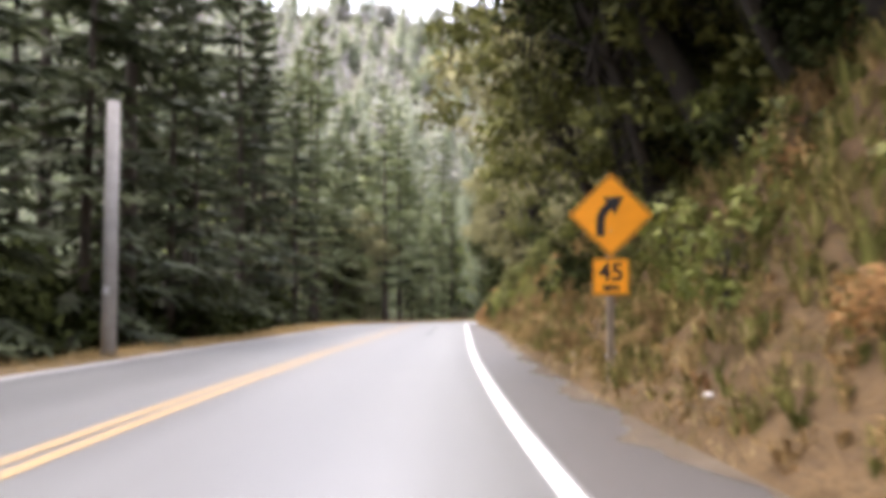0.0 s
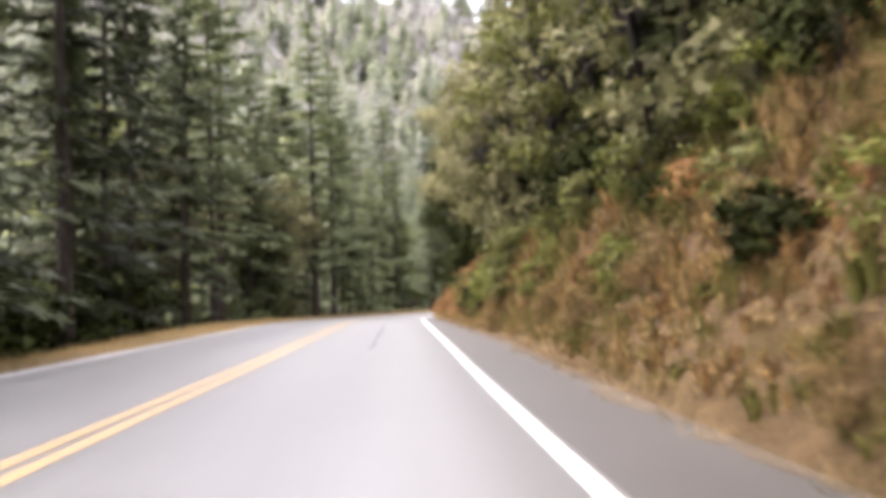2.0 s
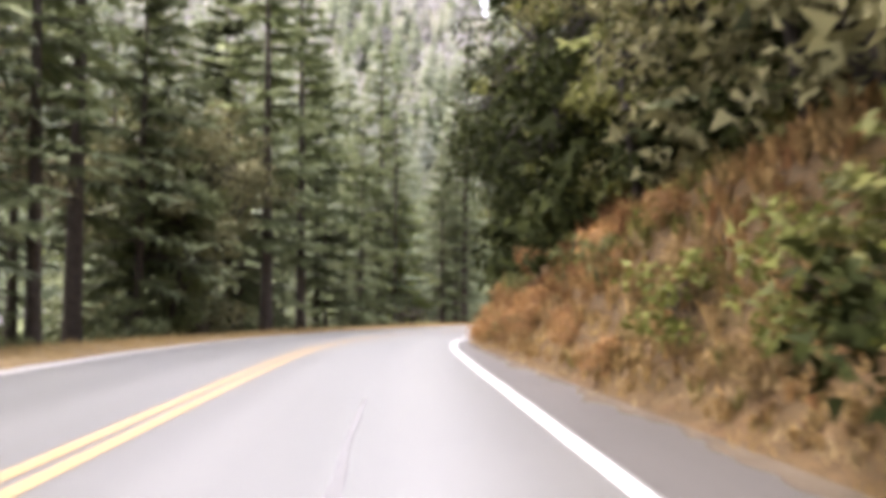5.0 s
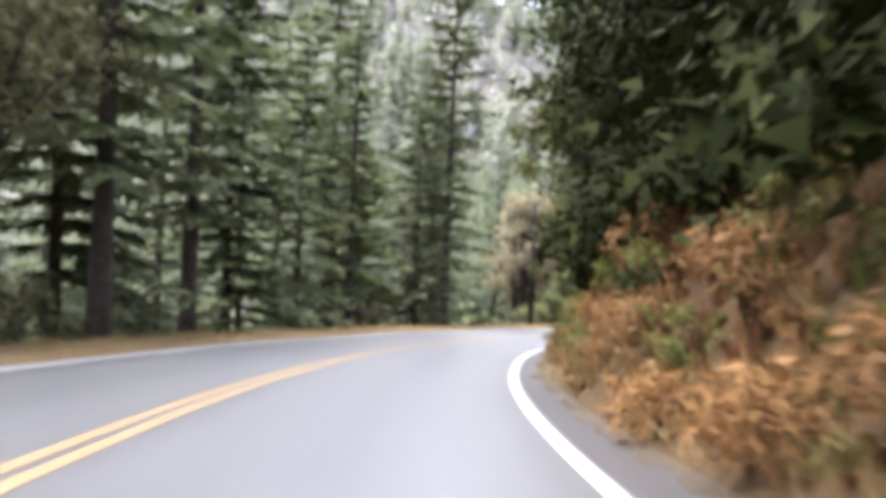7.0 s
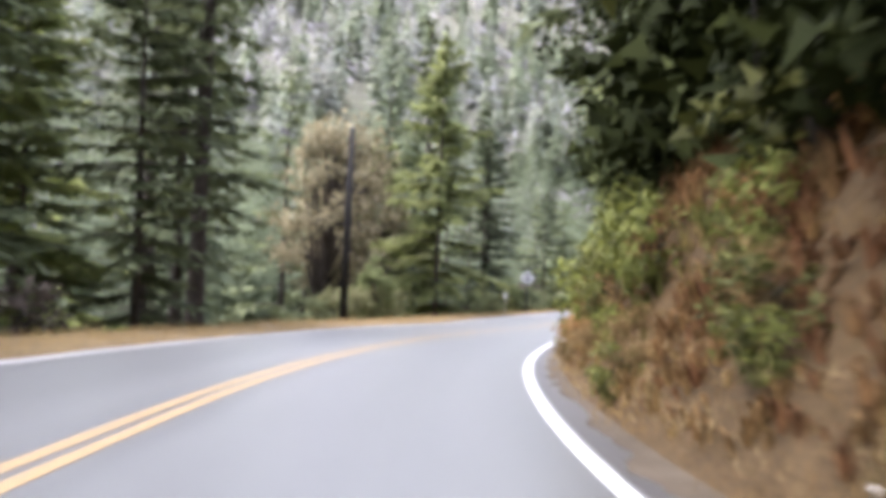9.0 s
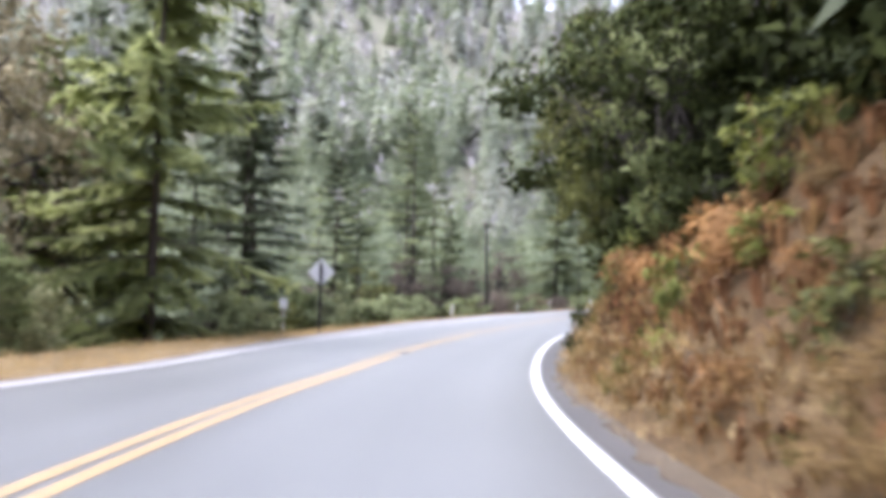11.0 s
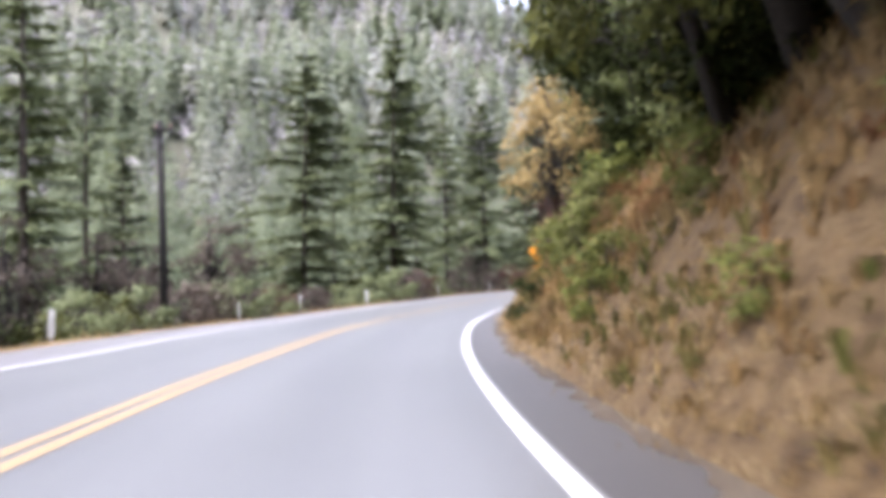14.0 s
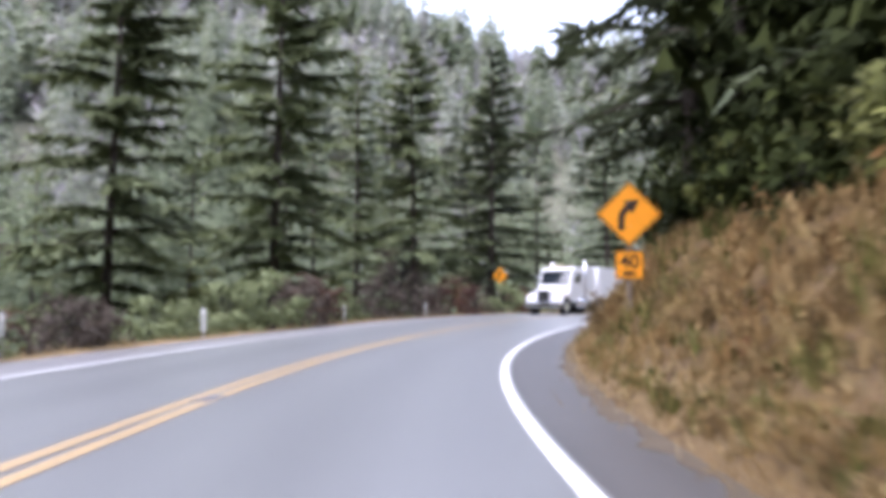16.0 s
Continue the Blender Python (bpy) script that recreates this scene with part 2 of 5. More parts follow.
DRY_GRASS = foliage("dry_grass_blades", (0.2, 0.128, 0.046), (0.275, 0.182, 0.068), (0.37, 0.258, 0.105), 0.8, 0.5, 0.6, spec=0.05, other=(0.115, 0.06, 0.023))
GOLD_GRASS = foliage("golden_verge_grass", (0.2, 0.138, 0.06), (0.25, 0.18, 0.08), (0.31, 0.23, 0.11), 0.8, 0.5, 0.3, spec=0.05)
STRAW = foliage("bleached_straw", (0.25, 0.183, 0.09), (0.3, 0.225, 0.118), (0.37, 0.285, 0.155), 0.8, 0.5, 0.3, spec=0.05)
GREEN_GRASS = foliage("green_grass_blades", (0.05, 0.047, 0.015), (0.082, 0.074, 0.023), (0.135, 0.113, 0.038), 0.8, 0.5, 0.6, spec=0.05, other=(0.1, 0.068, 0.024))


def tussock_material():
    """Dead and living grass: each clump has a tone of its own, each blade a little of its own."""
    m, n, l, b = material("tussock_grass", 0.85, 0.05)
    tone = n.new("ShaderNodeAttribute")
    tone.attribute_name = "tone"
    isl = n.new("ShaderNodeNewGeometry").outputs["Random Per Island"]
    col = ramp(n, l, tone.outputs["Fac"], [(0.0, (0.05, 0.03, 0.016)), (0.25, (0.2, 0.098, 0.046)), (0.5, (0.25, 0.158, 0.064)), (0.78, (0.36, 0.255, 0.118)), (0.86, (0.2, 0.165, 0.06)), (0.93, (0.13, 0.125, 0.036)), (1.0, (0.09, 0.098, 0.025))])
    v = n.new("ShaderNodeMapRange")
    v.inputs["To Min"].default_value, v.inputs["To Max"].default_value = 0.6, 1.35
    l.new(isl, v.inputs["Value"])
    hue = n.new("ShaderNodeHueSaturation")
    l.new(v.outputs[0], hue.inputs["Value"])
    l.new(col, hue.inputs["Color"])
    l.new(hue.outputs[0], b.inputs["Base Color"])
    tr = n.new("ShaderNodeBsdfTranslucent")
    l.new(hue.outputs[0], tr.inputs["Color"])
    sh = n.new("ShaderNodeMixShader")
    sh.inputs[0].default_value = 0.3
    l.new(b.outputs[0], sh.inputs[1])
    l.new(tr.outputs[0], sh.inputs[2])
    l.new(sh.outputs[0], n["Material Output"].inputs["Surface"])
    return m


TUSSOCK = tussock_material()
STONE = blotchy("pale_stone", [(0.3, (0.35, 0.32, 0.28)), (0.7, (0.62, 0.58, 0.52))], 5.0, 30.0)
SIGN_YELLOW = plain("amber_sign_sheeting", (0.95, 0.36, 0.012), 0.45, var=0.05)
SIGN_BLACK = plain("black_sign_film", (0.012, 0.012, 0.014), 0.5)
SIGN_BACK = plain("bare_aluminium_back", (0.62, 0.63, 0.65), 0.45, 0.35)
STEEL = plain("galvanised_steel", (0.42, 0.43, 0.44), 0.45, 0.7)
MARKER_WHITE = plain("white_marker_plastic", (0.5, 0.5, 0.47), 0.5)
TRUCK_WHITE = plain("white_truck_paint", (0.8, 0.8, 0.8), 0.25, var=0.03)
CHROME = plain("chrome", (0.7, 0.7, 0.72), 0.12, 1.0, var=0.02)
RUBBER = plain("tyre_rubber", (0.02, 0.02, 0.02), 0.85)
DARK_STEEL = plain("dark_chassis_steel", (0.05, 0.05, 0.055), 0.5, 0.5)
LAMP_GLASS = plain("lamp_lens", (0.85, 0.85, 0.8), 0.08, spec=0.8)
AMBER_GLASS = plain("amber_lens", (0.8, 0.3, 0.02), 0.15)
PORCELAIN = plain("porcelain_insulator", (0.30, 0.22, 0.18), 0.25)
gm, gn, gl, gb = material("windscreen_glass", 0.03, 0.6)
gb.inputs["Base Color"].default_value = (0.02, 0.025, 0.03, 1)
GLASS = gm

# ---------------------------------------------------------------- the line of the road
# curvature (right is positive) and grade at even steps along the yellow line
STEP = 5.4712
CURVE = [0.00678, 0.00464, 0.00240, 0.00129, 0.00136, 0.00093, 0.00001, -0.00038, 0.00008, 0.00016, -0.00011, 0.00058, 0.00294, 0.00670, 0.00990, 0.01024, 0.00842, 0.00811, 0.00979, 0.01089, 0.01077, 0.00989, 0.00910, 0.00849, 0.00781, 0.00688, 0.00564, 0.00480, 0.00492, 0.00546, 0.00549, 0.00498, 0.00497, 0.00506, 0.00482, 0.00554, 0.00792, 0.01136, 0.01414, 0.01544, 0.01574, 0.01574, 0.01571, 0.01570, 0.01570, 0.01571, 0.01573, 0.01575, 0.01260, 0.01008, 0.00806, 0.00645, 0.00516, 0.00413, 0.00330, 0.00264, 0.00211, 0.00169, 0.00135, 0.00108, 0.00087, 0.00069, 0.00055, 0.00044, 0.00035, 0.00028]
GRADE = [-0.0250, -0.0287, -0.0266, -0.0289, -0.0255, -0.0281, -0.0265, -0.0226, -0.0269, -0.0243, -0.0257, -0.0268, -0.0300, -0.0383, -0.0330, -0.0351, -0.0330, -0.0323, -0.0383, -0.0222, -0.0264, -0.0267, -0.0246, -0.0245, -0.0243, -0.0228, -0.0004, -0.0034, -0.0035, 0.0032, 0.0012, 0.0078, 0.0059, 0.0161, 0.0139, 0.0077, 0.0182, 0.0249, 0.0323, 0.0394, 0.0462, 0.0467, 0.0398, 0.0314, 0.0242, 0.0186, 0.0143, 0.0110, 0.0084, 0.0065, 0.0050, 0.0039, 0.0030, 0.0024, 0.0020, 0.0016, 0.0014, 0.0013, 0.0000, 0.0000, 0.0000, 0.0000, 0.0000, 0.0000, 0.0000, 0.0000]
LANE = 3.66
LEFT = 3.75
BACK = 70.0
grid_s = np.arange(-BACK, (len(CURVE) - 1) * STEP, 0.5)
knots = np.arange(len(CURVE)) * STEP
bend = np.where(grid_s < 0, 0.0, np.interp(grid_s, knots, CURVE))
rise = np.interp(grid_s, knots, GRADE)
zero = int(BACK / 0.5)
swing = (bend[1:] + bend[:-1]) / 2 * 0.5
swing[:zero] = 0.0
turn = np.concatenate([[0], np.cumsum(swing)])
line_x = np.concatenate([[0], np.cumsum(np.sin((turn[1:] + turn[:-1]) / 2) * 0.5)])
line_y = np.concatenate([[0], np.cumsum(np.cos((turn[1:] + turn[:-1]) / 2) * 0.5)])
line_z = np.concatenate([[0], np.cumsum((rise[1:] + rise[:-1]) / 2 * 0.5)])
line_x, line_y, line_z = line_x - line_x[zero], line_y - line_y[zero], line_z - line_z[zero]
END = float(grid_s[-1])


def heading(s):
    return np.interp(s, grid_s, turn)


def place(s, o, z=0.0):
    """World place at station s, o metres to the right of the yellow line, z above the road."""
    a = heading(s)
    return (np.interp(s, grid_s, line_x) + np.cos(a) * o, np.interp(s, grid_s, line_y) - np.sin(a) * o, np.interp(s, grid_s, line_z) + z)


def prof(s, table):
    return np.interp(s, [r[0] for r in table], [r[1] for r in table])


TOE = [(-70, 1.3), (12, 1.3), (25, 1.4), (42, 1.55), (62, 1.1), (78, 0.8), (105, 0.65), (140, 0.7), (160, 1.0), (172, 1.1), (190, 1.0), (200, 1.3), (215, 1.5), (330, 1.5)]
BANK_H = [(-70, 4.0), (5, 4.4), (12, 4.4), (17, 3.4), (22, 3.2), (27, 3.6), (33, 2.9), (38, 2.5), (50, 2.6), (60, 2.6), (73, 2.4), (79, 2.6), (91, 2.4), (97, 2.5), (106, 2.8), (130, 2.6), (143, 2.7), (150, 3.4), (158, 4.5), (170, 6.3), (175, 5.5), (179, 4.2), (184, 2.4), (189, 1.7), (198, 1.9), (330, 2.3)]
BANK_SLOPE = [(-70, 1.45), (28, 1.5), (40, 1.7), (60, 1.6), (100, 1.6), (110, 1.8), (128, 1.5), (140, 1.2), (155, 1.2), (170, 1.35), (185, 1.15), (330, 1.0)]
LEFT_SHOULDER = [(-70, 0.3), (120, 0.3), (140, 0.5), (158, 1.4), (172, 2.2), (190, 1.95), (210, 1.5), (330, 1.2)]
VERGE = [(-70, 0.9), (40, 1.0), (60, 2.8), (120, 3.1), (142, 3.0), (158, 0.9), (175, 0.5), (330, 0.8)]
DROP = [(-70, 0.3), (60, 0.35), (120, 0.4), (160, 0.55), (330, 0.5)]


def wobble(x, y, scale, seed=0.0):
    return noise.noise((x * scale, y * scale, seed))


def side_height(s, o):
    """Height of the ground above the road at station s and offset o."""
    if o > 0:
        d = o - LANE - prof(s, TOE)
        if d <= 0:
            return -0.03
        run = prof(s, BANK_H) / prof(s, BANK_SLOPE)
        if d < run:
            h = d * prof(s, BANK_SLOPE)
        else:
            h = prof(s, BANK_H) + (d - run) * 0.62
        lump = wobble(s, o, 0.28, 3.1) * 0.75 + wobble(s, o, 0.9, 7.7) * 0.28 + wobble(s, o, 2.3, 1.7) * 0.1
        return h + lump * min(1.0, d / 1.2)
    d = -o - LEFT - prof(s, LEFT_SHOULDER)
    if d <= 0:
        return -0.03
    v = prof(s, VERGE)
    if d < v:
        return 0.04 + wobble(s, o, 0.8, 5.0) * 0.06
    return 0.04 - min((d - v) * prof(s, DROP), 9.0) + wobble(s, o, 0.3, 9.0) * 0.3 * min(1, (d - v) / 2)


# ---------------------------------------------------------------- mesh helpers


def mesh_of(name, verts, faces, mat, smooth=False):
    me = bpy.data.meshes.new(name)
    me.from_pydata([tuple(map(float, v)) for v in verts], [], faces)
    me.materials.append(mat)
    if smooth:
        me.polygons.foreach_set("use_smooth", [True] * len(me.polygons))
    me.update()
    return me


def fast_mesh(name, verts, tris, mat, guide=None, bulk=0.75):
    """A mesh of triangles from two arrays. guide: for each corner the way the crown swells there, so that leaves shade as one soft mass."""
    me = bpy.data.meshes.new(name)
    verts, tris = np.asarray(verts, np.float32), np.array(tris, np.int32)
    if guide is not None:
        guide = np.asarray(guide, np.float32)
        flat = np.cross(verts[tris[:, 1]] - verts[tris[:, 0]], verts[tris[:, 2]] - verts[tris[:, 0]])
        flat /= np.linalg.norm(flat, axis=1, keepdims=True) + 1e-9
        turned = (flat * guide[tris[:, 0]]).sum(1) < 0
        tris[turned] = tris[turned][:, ::-1]
        flat[turned] *= -1
        soft = guide * bulk
        for k in range(3):
            np.add.at(soft, tris[:, k], flat * (1 - bulk))
        soft /= np.linalg.norm(soft, axis=1, keepdims=True) + 1e-9
    me.vertices.add(len(verts))
    me.vertices.foreach_set("co", verts.ravel())
    me.loops.add(tris.size)
    me.loops.foreach_set("vertex_index", tris.ravel())
    me.polygons.add(len(tris))
    me.polygons.foreach_set("loop_start", np.arange(0, tris.size, 3, dtype=np.int32))
    me.polygons.foreach_set("loop_total", np.full(len(tris), 3, np.int32))
    me.materials.append(mat)
    me.update(calc_edges=True)
    if guide is not None:
        me.polygons.foreach_set("use_smooth", np.ones(len(tris), bool))
        me.normals_split_custom_set_from_vertices(soft.tolist())
    return me


def under(name, data, parent, label=""):
    ob = new(name, data)
    ob.parent = parent
    if label:
        tagged(ob, label)
    return ob


def part(name, bm, mat, parent, label="", smooth=False):
    me = bpy.data.meshes.new(name)
    bm.to_mesh(me)
    bm.free()
    me.materials.append(mat)
    if smooth:
        me.polygons.foreach_set("use_smooth", [True] * len(me.polygons))
    return under(name, me, parent, label)


def box(sx, sy, sz, x=0.0, y=0.0, z=0.0, bevel=0.0, bm=None, turned=None):
    bm = bm or bmesh.new()
    m = Matrix.Translation((x, y, z)) @ (turned or Matrix()) @ Matrix.Diagonal((sx, sy, sz, 1))
    made = bmesh.ops.create_cube(bm, size=1.0, matrix=m)
    if bevel:
        edges = list({e for v in made["verts"] for e in v.link_edges})
        bmesh.ops.bevel(bm, geom=edges, offset=bevel, segments=2, affect="EDGES", profile=0.6)
    return bm


def rod(a, b, r0, r1, seg=10, bm=None):
    bm = bm or bmesh.new()
    a, b = Vector(a), Vector(b)
    q = (b - a).to_track_quat("Z", "Y").to_matrix().to_4x4()
    bmesh.ops.create_cone(bm, cap_ends=True, segments=seg, radius1=r0, radius2=r1, depth=(b - a).length, matrix=Matrix.Translation((a + b) / 2) @ q)
    return bm


def empty(name, m, label, category, group=""):
    ob = new(name)
    ob.empty_display_size = 0.2
    ob.matrix_world = m
    return tagged(ob, label, category, group)


# ---------------------------------------------------------------- road, lines, ground


def strip(name, s0, s1, cols, mat, step=1.0, z=0.0, label="", kind="structure", side=False):
    """A ribbon along the road. cols: offsets, numbers or functions of s; side: follow the ground's height."""
    ss = np.arange(s0, s1 + 0.01, step)
    verts, uvs = [], []
    for s in ss:
        for c in cols:
            o = c(s) if callable(c) else c
            h = side_height(s, o) if side else z
            verts.append(place(s, o, h))
            uvs.append((o, s))
    k = len(cols)
    faces = [(i * k + j, i * k + j + 1, (i + 1) * k + j + 1, (i + 1) * k + j) for i in range(len(ss) - 1) for j in range(k - 1)]
    me = mesh_of(name, verts, faces, mat, True)
    lay = me.uv_layers.new(name="lane")
    for lp in me.loops:
        lay.data[lp.index].uv = uvs[lp.vertex_index]
    me.flip_normals() if me.polygons[0].normal.z < 0 else None
    ob = new(name, me)
    return tagged(ob, label, "", "", kind)


S0, S1 = -60.0, END - 2
strip("road", S0, S1, [-LEFT - 0.12, -LEFT / 2, 0.0, LANE / 2, LANE + 0.12], ASPHALT, label="worn grey asphalt two lane mountain road")
strip("shoulder_right", S0, S1, [LANE + 0.12, lambda s: LANE + prof(s, TOE) + 0.1], SHOULDER, label="narrow darker asphalt shoulder beside the bank")
strip("shoulder_left", S0, S1, [lambda s: -LEFT - prof(s, LEFT_SHOULDER) - 0.05 + 0.12 * wobble(s, 1, 0.6, 4.0), -LEFT - 0.12], PALE_SHOULDER, label="asphalt shoulder beside the verge")
strip("edge_line_right", S0, S1, [LANE - 0.075, LANE + 0.075], WHITE_PAINT, z=0.006, label="solid white edge line painted on the road")
strip("edge_line_left", S0, S1, [-LEFT - 0.08, -LEFT + 0.08], WHITE_PAINT, z=0.006, label="solid white edge line painted on the road")
strip("centre_line_right", S0, S1, [0.05, 0.195], YELLOW_PAINT, z=0.006, label="one of two solid yellow centre lines")
strip("centre_line_left", S0, S1, [-0.195, -0.05], YELLOW_PAINT, z=0.006, label="one of two solid yellow centre lines")

strip("gravel_strip", S0, S1, [lambda s: LANE + prof(s, TOE) - 0.3 + 0.3 * wobble(s, 0, 0.45, 6.0) + 0.16 * wobble(s, 0, 1.7, 8.0) + 0.08 * wobble(s, 0, 5.0, 2.0), lambda s: LANE + prof(s, TOE) - 0.05, lambda s: LANE + prof(s, TOE) + 0.25], GRAVEL, step=0.25, z=0.004, label="loose gravel and dirt along the foot of the bank")
strip("tyre_mark", 39.0, 57.0, [lambda s: 1.88 + 0.05 * wobble(s, 0, 0.2, 2.0), lambda s: 1.955 + 0.06 * wobble(s, 0, 0.4, 3.0)], TYRE_MARK, z=0.004, label="faint dark tyre mark along the lane")
for k, (s, o) in enumerate(((145.6, 0.06), (197.0, -0.06))):
    strip("tar_patch", s, s + 0.75, [lambda q, o=o: o + 0.05 * wobble(q, 0, 1.5, 3.0), lambda q, o=o: o + 0.24 + 0.06 * wobble(q, 0, 1.9, 5.0)], TYRE_MARK, step=0.15, z=0.009, label="small dark worn patch on the centre line")
bank_cols = [lambda s, u=u: LANE + prof(s, TOE) - 0.1 + (max(prof(s, BANK_H) / prof(s, BANK_SLOPE) + 0.75, 2.25) + 0.1) * u / 15 for u in range(16)]
strip("bank", S0, 143.0, bank_cols, SOIL, step=0.5, side=True, label="steep cut bank of brown soil and dry thatch")
strip("grassy_bank", 143.0, S1, bank_cols, THATCH, step=0.5, side=True, label="high cut bank matted with bleached tan grass")
hill_cols = [lambda s, d=d: max(LANE + prof(s, TOE) + prof(s, BANK_H) / prof(s, BANK_SLOPE) + 0.7, LANE + prof(s, TOE) + 2.2) + d for d in (0, 0.7, 1.6, 3, 5, 8, 12, 17, 23)]
strip("hillside", S0, S1, hill_cols, FOREST_FLOOR, step=1.0, side=True, label="shaded forest floor rising above the bank")
left_cols = [lambda s, d=d: -LEFT - prof(s, LEFT_SHOULDER) + 0.05 - min(d, prof(s, VERGE) + 0.7) for d in (4.0, 3.3, 2.7, 2.1, 1.5, 0.9, 0.4, 0)]
strip("verge", S0, S1, left_cols, VERGE_SOIL, step=1.0, side=True, label="roadside verge of dry grass and thatch")
wood_cols = [lambda s, d=d: -LEFT - prof(s, LEFT_SHOULDER) + 0.05 - prof(s, VERGE) - 0.7 - d for d in (23, 18, 14, 11, 8.5, 6.5, 4.8, 3.4, 2.2, 1.2, 0.5, 0)]
strip("woodland_floor", S0, S1, wood_cols, FOREST_FLOOR, step=1.0, side=True, label="shaded woodland floor falling away from the verge")

# one sheet of ground to the horizon, hills on both sides of the valley
n_grid, cell = 150, 9.0
cx, cy = float(np.interp(90, grid_s, line_x)), float(np.interp(90, grid_s, line_y))
gx = cx + (np.arange(n_grid) - n_grid / 2) * cell
gy = cy + (np.arange(n_grid) - n_grid / 2) * cell
PX, PY = np.meshgrid(gx, gy, indexing="ij")


SADDLE = 70.0


def hill_height(px, py):
    """Height of the wider land; px, py are flat arrays."""
    keep = slice(None, None, 6)
    sx, sy, st, sz = line_x[keep], line_y[keep], turn[keep], line_z[keep]
    d2 = (px[:, None] - sx[None]) ** 2 + (py[:, None] - sy[None]) ** 2
    i = d2.argmin(1)
    d = np.sqrt(d2[np.arange(len(px)), i])
    o = (px - sx[i]) * np.cos(st[i]) - (py - sy[i]) * np.sin(st[i])
    right = o > 0
    far_r = 16 + (d - 30) * 0.55
    far_l = np.where(d < 60, -9.5, -9.5 + (d - 60) * 0.52)
    far_l = np.minimum(far_l, 150 + (d - 360) * 0.1)
    far_r = np.minimum(far_r, 95.0)
    z = np.where(right, far_r, far_l) + sz[i]
    # the ridge dips to a saddle where the valley opens beyond the bend
    ex, ey = np.interp(186, grid_s, line_x), np.interp(186, grid_s, line_y)
    az = np.degrees(np.arctan2(px - ex, py - ey))
    dip = 1 - 0.15 * np.exp(-(((az - SADDLE) + 180) % 360 - 180) ** 2 / (2 * 13.0 ** 2))
    z = np.where(z > 0, z * dip, z)
    near = d < 31
    z = np.where(near, np.where(right, np.clip((d - 5) * 0.3, 0, 30) - 4.5, -11.0), z)
    return z, d, right


hz, hd, hr = hill_height(PX.ravel(), PY.ravel())
ripple = np.array([wobble(x, y, 0.012, 2.0) * 14 + wobble(x, y, 0.04, 4.0) * 4 for x, y in zip(PX.ravel(), PY.ravel())])
hz = hz + ripple * np.clip((hd - 45) / 60, 0, 1)
gfaces = [(i * n_grid + j, (i + 1) * n_grid + j, (i + 1) * n_grid + j + 1, i * n_grid + j + 1) for i in range(n_grid - 1) for j in range(n_grid - 1)]
tagged(new("ground", mesh_of("ground", np.stack([PX.ravel(), PY.ravel(), hz], 1), gfaces, SLOPE_BRUSH, True)), "wooded valley floor and mountain slopes", "", "", "structure")

# ---------------------------------------------------------------- plants
rng = random.Random(11)


def tube(pts, radii, seg):
    """Verts and triangles of a tapered tube through pts."""
    vs, fs = [], []
    for i, (p, r) in enumerate(zip(pts, radii)):
        d = (pts[min(i + 1, len(pts) - 1)] - pts[max(i - 1, 0)]).normalized()
        q = d.to_track_quat("Z", "Y")
        for k in range(seg):
            a = 2 * math.pi * k / seg
            vs.append(p + q @ Vector((math.cos(a) * r, math.sin(a) * r, 0)))
    for i in range(len(pts) - 1):
        for k in range(seg):
            a, b = i * seg + k, i * seg + (k + 1) % seg
            fs += [(a, b, b + seg), (a, b + seg, a + seg)]
    return vs, fs


def join(store, vs, fs):
    base = len(store[0])
    store[0].extend(vs)
    store[1].extend([tuple(base + i for i in f) for f in fs])


def needle_spray(store, p, along, side, size, width, guide):
    """A slim drooping spray of needles, or a leaf: three corners."""
    s = side * (width * size / 2)
    join(store, [p - s, p + s, p + along * size], [(0, 1, 2)])
    store[2].extend([tuple(guide)] * 3)


def rand_dir(r):
    z = r.uniform(-1, 1)
    a = r.uniform(0, 2 * math.pi)
    k = math.sqrt(1 - z * z)
    return Vector((k * math.cos(a), k * math.sin(a), z))


